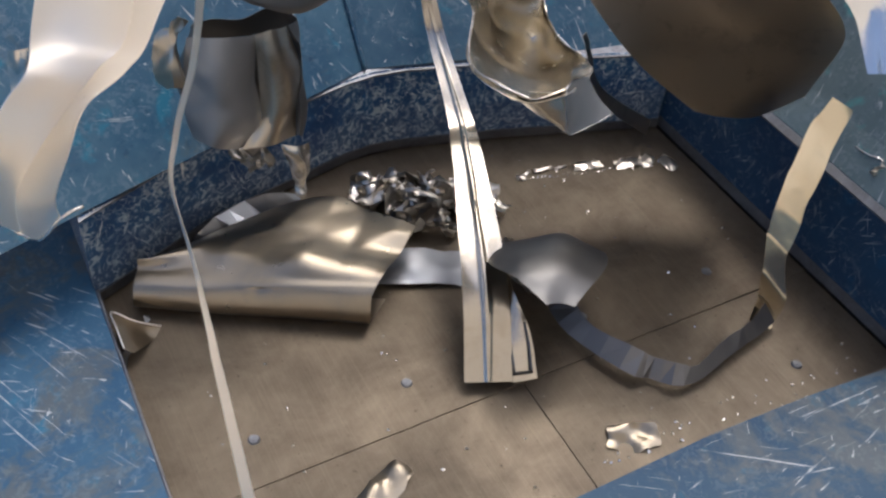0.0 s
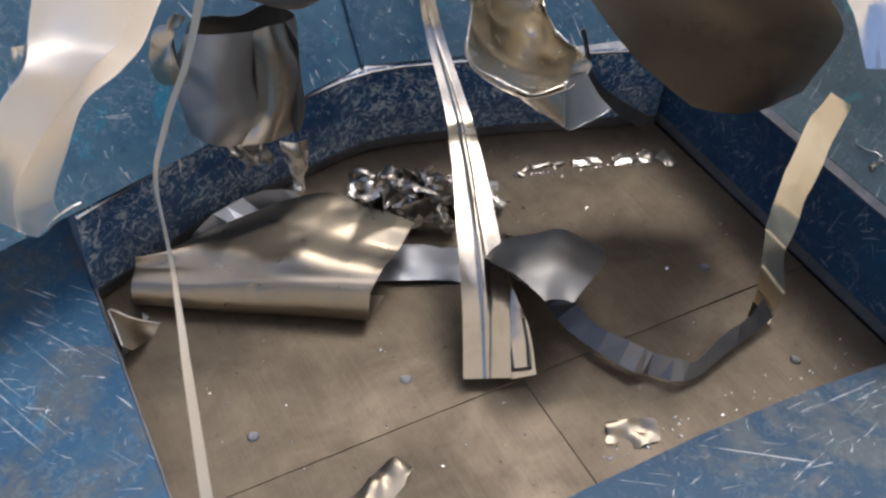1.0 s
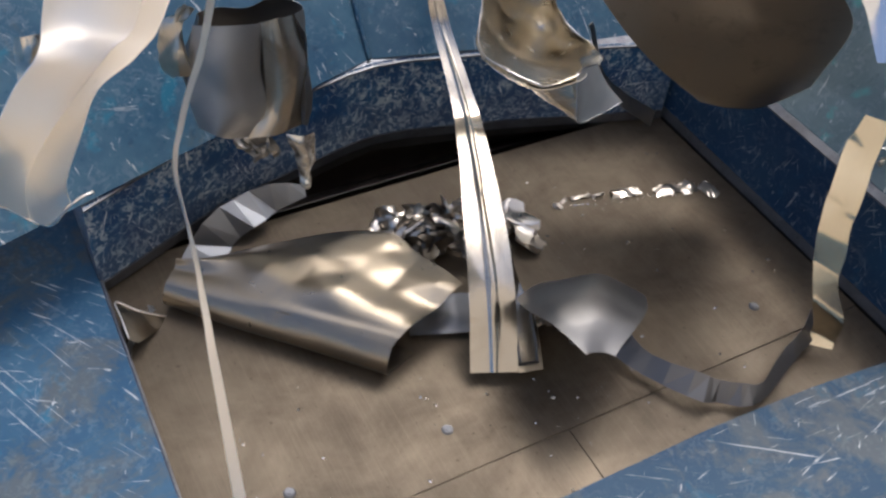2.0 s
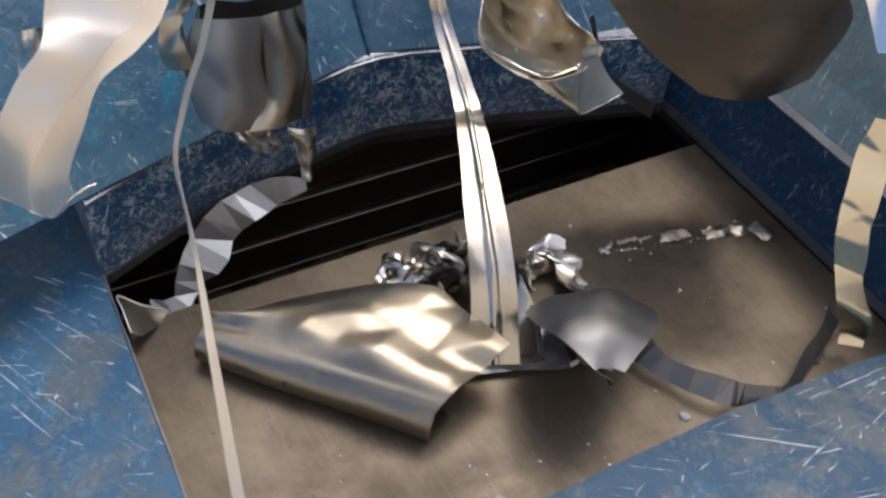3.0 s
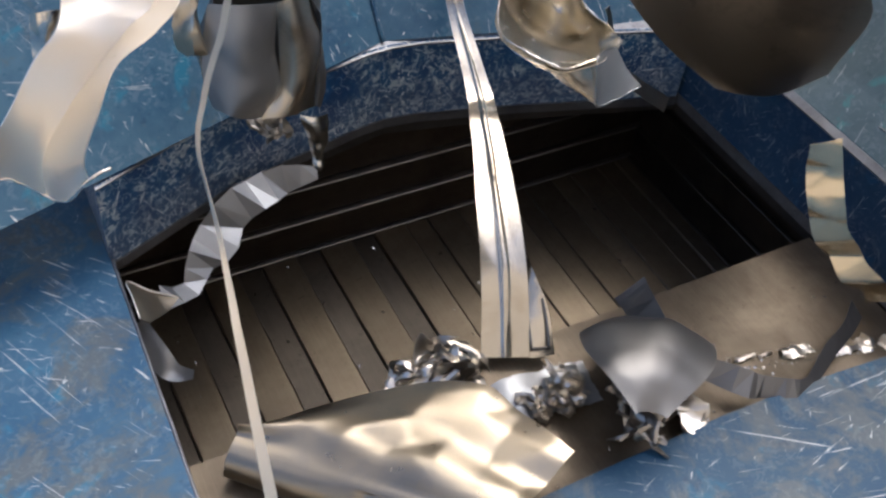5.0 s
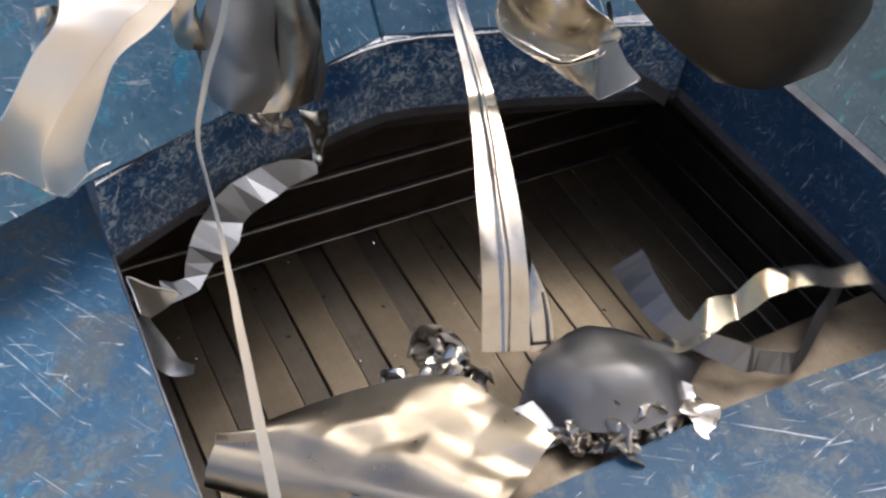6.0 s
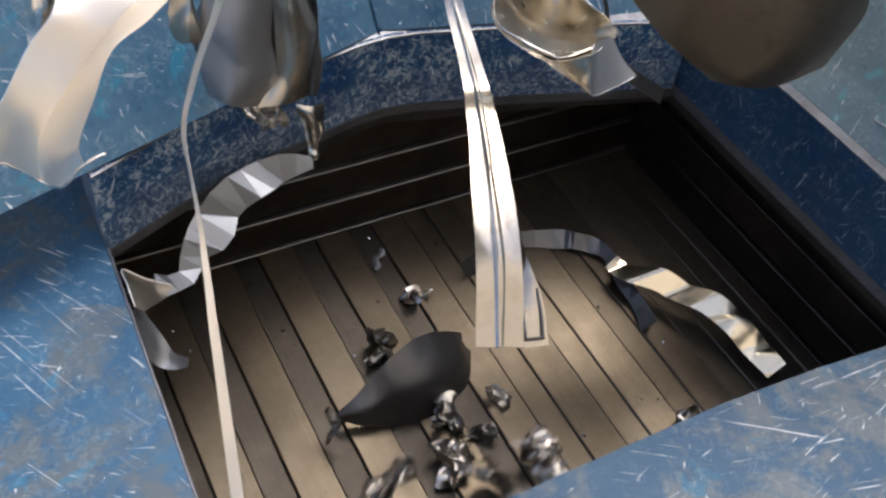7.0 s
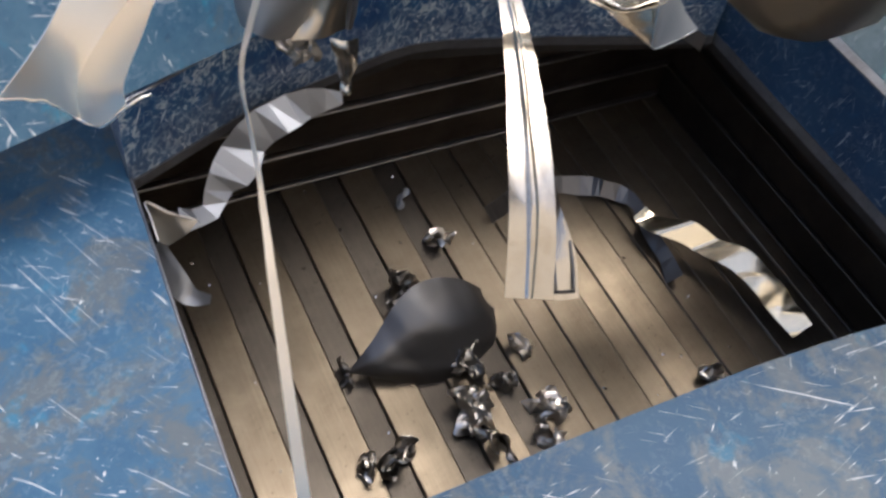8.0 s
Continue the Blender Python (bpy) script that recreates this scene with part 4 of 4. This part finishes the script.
def chips(places, size, seed):
    """Tiny torn flakes of metal, each a bent sliver."""
    rng = random.Random(seed)
    bm = bmesh.new()
    for x, y, z in places:
        a = rng.uniform(0, 6.28)
        s = size * rng.uniform(0.5, 1.4)
        c, d = math.cos(a) * s, math.sin(a) * s
        v = [bm.verts.new(p) for p in ((x - c, y - d, z), (x + d * 0.5, y - c * 0.5, z + s * 0.4), (x + c, y + d, z + s * 0.15), (x - d * 0.4, y + c * 0.4, z + s * 0.5), (x, y, z))]
        for k in ((0, 1, 3), (1, 2, 3), (0, 4, 1), (1, 4, 2), (2, 4, 3), (3, 4, 0)):
            bm.faces.new([v[i] for i in k])
    bmesh.ops.recalc_face_normals(bm, faces=bm.faces)
    return bm


rng = random.Random(5)
spots = [(0.676, 1.865, FLOOR), (0.777, 1.875, FLOOR), (0.72, 1.70, FLOOR), (1.12, 1.74, FLOOR), (0.86, 1.60, FLOOR), (0.94, 1.84, FLOOR)]
spots += [(rng.uniform(0.3, 1.7), rng.uniform(0.85, 1.85), FLOOR) for _ in range(40)]
single("floor_chips", chips(spots, 0.006, 6), ALU, "tiny bright metal flakes scattered on the pit floor", "metal chips", "stuff")
spots = [(rng.uniform(0.3, 1.75), rng.uniform(0.75, 1.75), 0.0005) for _ in range(110)] + [(rng.uniform(1.0, 1.75), rng.uniform(0.68, 0.80), 0.0005) for _ in range(60)] + [(1.32 + 0.012 * k + rng.uniform(-0.005, 0.005), 1.63 - 0.003 * k + rng.uniform(-0.006, 0.006), 0.0005) for k in range(34)]
lid_chips = single("lid_chips", chips(spots, 0.0045, 7), ALU, "tiny bright metal flakes scattered on the sliding lid", "metal chips", "stuff")


# ---- what moves ----
def slide(t):
    """How far the lid has drawn back at t seconds."""
    knots = ((0.0, 0.0), (1.1, 0.0), (1.22, -0.006), (1.34, -0.025), (2.5, -0.27), (3.5, -0.482), (4.5, -0.692), (5.8, -0.98), (6.5, -1.153), (8.0, -1.50))
    return float(np.interp(t, [k[0] for k in knots], [k[1] for k in knots]))


RIDE = [0.0, 1.1, 1.2, 1.34, 1.7, 2.1, 2.5, 3.0, 3.5, 4.0, 4.5, 5.0, 5.5, 6.0, 6.5, 7.0, 7.5, 8.0]


def lay(base, along, tilt):
    """Pose of the wavy strip with its foot at base, its length along a direction and its face upwards."""
    u0, s0 = Vector((0.20, 0.175, 0.46)).normalized(), Vector((0.95, -0.42, 0.0))
    u1 = Vector(along).normalized()
    s1 = u1.cross(Vector((0, 0, 1))).normalized()
    s1 = s1 * math.cos(radians(tilt)) - Vector((0, 0, math.sin(radians(tilt))))
    frames = []
    for u, s in ((u0, s0), (u1, s1)):
        s = (s - u * s.dot(u)).normalized()
        n = s.cross(u)
        frames.append(Matrix((s, u, n)).transposed())
    turn = (frames[1] @ frames[0].inverted()).to_4x4()
    return Matrix.Translation(base) @ turn


def motions():
    walk(lid, [(t, pose(0, slide(t), 0)) for t in RIDE])
    walk(lid_chips, [(t, pose(0, slide(t), 0)) for t in RIDE])
    for ob, x, y, rz in BITS:
        walk(ob, [(t, pose(x, y + slide(t), 0.001, 0, 0, rz)) for t in RIDE])
    walk(thin, [(t, pose(0.300, 0.99, 1.12, a, b, 0)) for t, a, b in THIN])
    walk(fold, [(0, pose(0.25, 1.592, 0.002, 0, 0, -29)), (1.15, pose(0.25, 1.592, 0.002, 0, 0, -29)), (1.5, pose(0.262, 1.575, 0.002, 0, 0, -33)), (2.2, pose(0.31, 1.525, 0.002, 0, 0, -49)),
                (2.5, pose(0.316, 1.478, 0.002, 0, 0, -50)), (3.0, pose(0.303, 1.35, 0.002, 0, 0, -47.5)), (3.5, pose(0.289, 1.219, 0.002, 0, 0, -45)), (4.0, pose(0.278, 1.12, 0.002, 0, 0, -45.5)),
                (4.5, pose(0.271, 1.051, 0.002, 0, 0, -46)), (5.2, pose(0.22, 1.025, 0.003, 0, 0, -43)), (5.8, pose(0.19, 1.015, 0.003, 0, 0, -40)), (6.6, pose(0.19, 1.01, 0.002, 0, 0, -40)),
                (6.8, pose(0.19, 1.00, 0.0, 0, 0, -40)), (6.9, pose(0.20, 0.94, -0.10, -12, 0, -38)), (7.0, pose(0.21, 0.80, -0.24, -25, 0, -33)), (7.1, pose(0.22, 0.55, -0.36, -12, 0, -24)),
                (7.3, pose(0.24, 0.42, -0.415, 0, 0, -18)), (8.0, pose(0.24, 0.42, -0.415, 0, 0, -18))])
    walk(tail, [(0, pose(1.144, 1.003, 0.001)), (1.15, pose(1.144, 1.003, 0.001)), (1.7, pose(1.175, 0.92, 0.001, 0, 0, 5)), (2.5, pose(1.225, 0.800, 0.001, 0, 0, 12)), (3.5, pose(1.225, 0.800, 0.002, 0, 0, 12)),
                (4.5, pose(1.250, 0.800, 0.004, 0, 0, 12)), (5.3, pose(1.24, 0.80, 0.02, 0, 0, 10)), (5.8, pose(1.24, 0.81, 0.02, 2, 0, 14)), (6.0, pose(1.26, 0.84, 0.03, 8, 0, 16)),
                (6.2, pose(1.22, 1.00, 0.06, 50, 0, -20)), (6.3, pose(1.32, 1.25, -0.08, 100, 0, -48)), (6.4, pose(1.39, 1.50, -0.25, 145, 0, -70)), (6.55, pose(1.40, 1.63, -0.355, 178, 0, -84)), (6.7, pose(1.41, 1.645, -0.350, 180, 0, -84)),
                (8.0, pose(1.41, 1.645, -0.350, 180, 0, -84))])
    walk(gold, [(0, pose(1.60, 0.945, 0.01)), (1.15, pose(1.60, 0.945, 0.01)), (1.7, pose(1.62, 0.87, 0.02, 0, -8, 0)), (2.5, pose(1.675, 0.75, 0.035, 0, -21, 0)), (3.0, pose(1.68, 0.755, 0.04, 0, -22, 0)), (3.5, pose(1.69, 0.765, 0.04, 0, -25, 0)),
                (4.0, pose(1.75, 0.80, 0.03, 0, -40, 2)), (4.5, pose(1.81, 0.84, 0.06, 0, -46, 4)), (5.3, pose(1.77, 0.82, 0.05, 0, -56, 8)), (5.7, lay((1.70, 0.79, 0.05), (-0.35, 0.45, 0.75), 0.0)), (5.8, lay((1.68, 0.79, 0.05), (-0.40, 0.60, 0.55), 0.0)),
                (5.9, lay((1.40, 0.84, 0.06), (0.65, 0.55, 0.40), 0.0)), (6.0, lay((1.21, 0.88, 0.05), (0.98, -0.06, 0.08), -8)), (6.2, lay((1.22, 0.94, 0.06), (0.97, -0.12, 0.08), -5)), (6.3, lay((1.32, 1.13, -0.10), (0.97, 0.06, -0.05), 10)),
                (6.4, lay((1.55, 1.34, -0.24), (0.75, -0.62, -0.05), 20)), (6.5, lay((1.64, 1.42, -0.35), (0.25, -0.95, -0.04), 24)), (6.65, lay((1.56, 1.42, -0.365), (0.34, -0.94, 0.0), 24)), (6.8, lay((1.545, 1.41, -0.370), (0.38, -0.92, 0.0), 24)),
                (8.0, lay((1.545, 1.41, -0.370), (0.38, -0.92, 0.0), 24))])
    F = FLOOR
    drop = {"a": ((0.975, 1.60), (0.925, 1.40), (0.845, 1.27), (0.79, 1.12), (0.72, 1.06), 5.95, (0.757, 1.485)),
            "b": ((0.92, 1.68), (0.87, 1.42), (0.78, 1.25), (0.735, 1.09), (0.70, 1.03), 6.55, (0.755, 1.05)),
            "c": ((1.10, 1.33), (1.10, 1.03), (1.10, 0.93), (1.12, 0.80), (0.98, 0.765), 6.7, (0.81, 1.18)),
            "d": ((1.16, 1.62), (1.173, 1.355), (1.179, 1.163), (1.16, 0.88), (1.15, 0.76), 6.75, (0.79, 0.95)),
            "e": ((1.02, 1.53), (0.99, 1.33), (0.91, 1.20), (0.86, 1.06), (0.88, 0.79), 6.7, (0.98, 1.147)),
            "f": ((1.10, 1.56), (1.07, 1.34), (1.0, 1.18), (0.93, 1.05), (0.93, 0.77), 6.65, (0.90, 1.06)),
            "g": ((0.90, 1.73), (0.85, 1.47), (0.75, 1.30), (0.69, 1.13), (0.62, 1.05), 6.25, (0.963, 1.535)),
            "h": ((1.04, 1.62), (1.0, 1.42), (0.93, 1.28), (0.86, 1.12), (1.04, 0.76), 6.75, (0.99, 0.925)),
            "i": ((0.98, 1.70), (0.95, 1.46), (0.86, 1.32), (0.80, 1.15), (0.75, 1.00), 6.8, (0.60, 0.96)),
            "j": ((1.0, 1.66), (0.96, 1.44), (0.88, 1.25), (0.80, 1.09), (0.76, 0.95), 6.8, (0.53, 0.985)),
            "k": ((0.94, 1.62), (0.90, 1.39), (0.80, 1.23), (0.73, 1.08), (0.70, 1.05), 6.2, (0.938, 1.73)),
            "l": ((0.95, 1.58), (0.93, 1.37), (0.84, 1.22), (0.77, 1.06), (0.66, 1.02), 6.75, (0.573, 1.247)),
            "m": ((1.09, 1.60), (1.10, 1.36), (1.09, 1.18), (1.02, 0.98), (1.10, 0.77), 6.7, (1.478, 0.913)),
            "n": ((1.05, 1.67), (1.03, 1.44), (0.98, 1.27), (0.92, 1.10), (1.00, 0.78), 6.8, (0.974, 0.906))}
    for n, (key, (p0, p1, p2, p3, p4, fall, end)) in enumerate(drop.items()):
        h = (p4[0] * 0.6 + end[0] * 0.4, p4[1] * 0.6 + end[1] * 0.4)
        walk(WADS[key], [(0, pose(*p0, 0.002, 0, 0, 20 * n)), (1.15, pose(*p0, 0.002, 0, 0, 20 * n)), (1.7, pose(p0[0] * 0.6 + p1[0] * 0.4, p0[1] * 0.6 + p1[1] * 0.4, 0.002, 0, 0, 20 * n - 6)), (2.5, pose(*p1, 0.002, 0, 0, 20 * n - 15)), (3.5, pose(*p2, 0.002, 0, 0, 20 * n - 12)),
                         (4.5, pose(*p3, 0.002, 0, 0, 20 * n - 12)), (5.6, pose(*p4, 0.002, 0, 0, 20 * n)), (fall - 0.1, pose(*p4, 0.002, 0, 0, 20 * n)), (fall + 0.1, pose(*h, -0.10, 40, 20, 20 * n + 20)),
                         (fall + 0.3, pose(*end, F + 0.002, 70, 10, 20 * n + 40)), (8.0, pose(*end, F + 0.002, 70, 10, 20 * n + 40))])
    walk(spring, [(0, pose(1.098, 1.194, 0.110, 0, -34, 244)), (1.15, pose(1.098, 1.194, 0.110, 0, -34, 244)), (1.7, pose(1.083, 1.103, 0.110, 0, -34, 244)), (2.5, pose(1.061, 0.967, 0.110, 0, -34, 242)), (3.5, pose(1.051, 0.970, 0.110, 0, -36, 242)),
                  (4.5, pose(1.068, 0.881, 0.120, 0, -38, 240)), (5.3, pose(1.10, 0.86, 0.07, 0, -18, 222)), (5.8, pose(1.09, 0.86, 0.02, 0, -4, 192)), (6.0, pose(1.06, 0.87, 0.006, 0, 0, 176)), (6.2, pose(0.97, 0.92, 0.004, 6, 0, 125)),
                  (6.35, pose(0.95, 1.03, -0.06, 20, 8, 80)), (6.5, pose(0.84, 1.10, -0.24, 24, 8, 50)), (6.65, pose(0.80, 1.22, -0.39, 40, 0, 22)), (6.8, pose(0.80, 1.30, -0.385, 62, 0, 12)), (7.1, pose(0.79, 1.31, -0.385, 66, 0, 11)),
                  (7.4, pose(0.775, 1.235, -0.412, 2, 0, 11)), (7.6, pose(0.775, 1.235, -0.412, 0, 0, 11)), (7.8, pose(0.78, 1.26, -0.40, 26, 0, 11)), (8.0, pose(0.78, 1.285, -0.395, 44, 0, 11))])
    walk(tongue, [(0, pose(0.965, 1.395, 0.002, 0, 0, -24)), (1.15, pose(0.965, 1.395, 0.002, 0, 0, -24)), (1.7, pose(0.965, 1.28, 0.002, 0, 0, -22)), (2.5, pose(0.965, 1.10, 0.002, 0, 0, -20)), (3.5, pose(0.95, 1.03, 0.002, 0, 0, -16)),
                  (4.5, pose(0.93, 0.96, 0.002, 0, 0, -8)), (5.6, pose(0.93, 0.88, 0.002, 0, 0, -4)), (6.15, pose(0.90, 0.84, 0.002, 0, 0, 0)), (6.3, pose(0.86, 0.92, 0.03, 30, 0, 4)), (6.5, pose(0.90, 0.93, -0.02, 50, 0, 0)), (6.7, pose(0.90, 0.80, -0.30, 30, 0, 0)),
                  (6.9, pose(0.90, 0.66, -0.415, 0, 0, 0)), (8.0, pose(0.90, 0.66, -0.415, 0, 0, 0))])


THIN = ((0.0, 0, 0), (0.5, 0, 3.5), (1.0, 0, 5.5), (1.8, 0, 3.5), (2.5, 0, 1.5), (3.5, 0, 5.5), (4.5, 0, 1), (6.0, 0, 0.7), (6.5, 0, 0.3), (7.0, 0, 4.5), (7.5, 0, 4), (8.0, 0, 1.2))
motions()
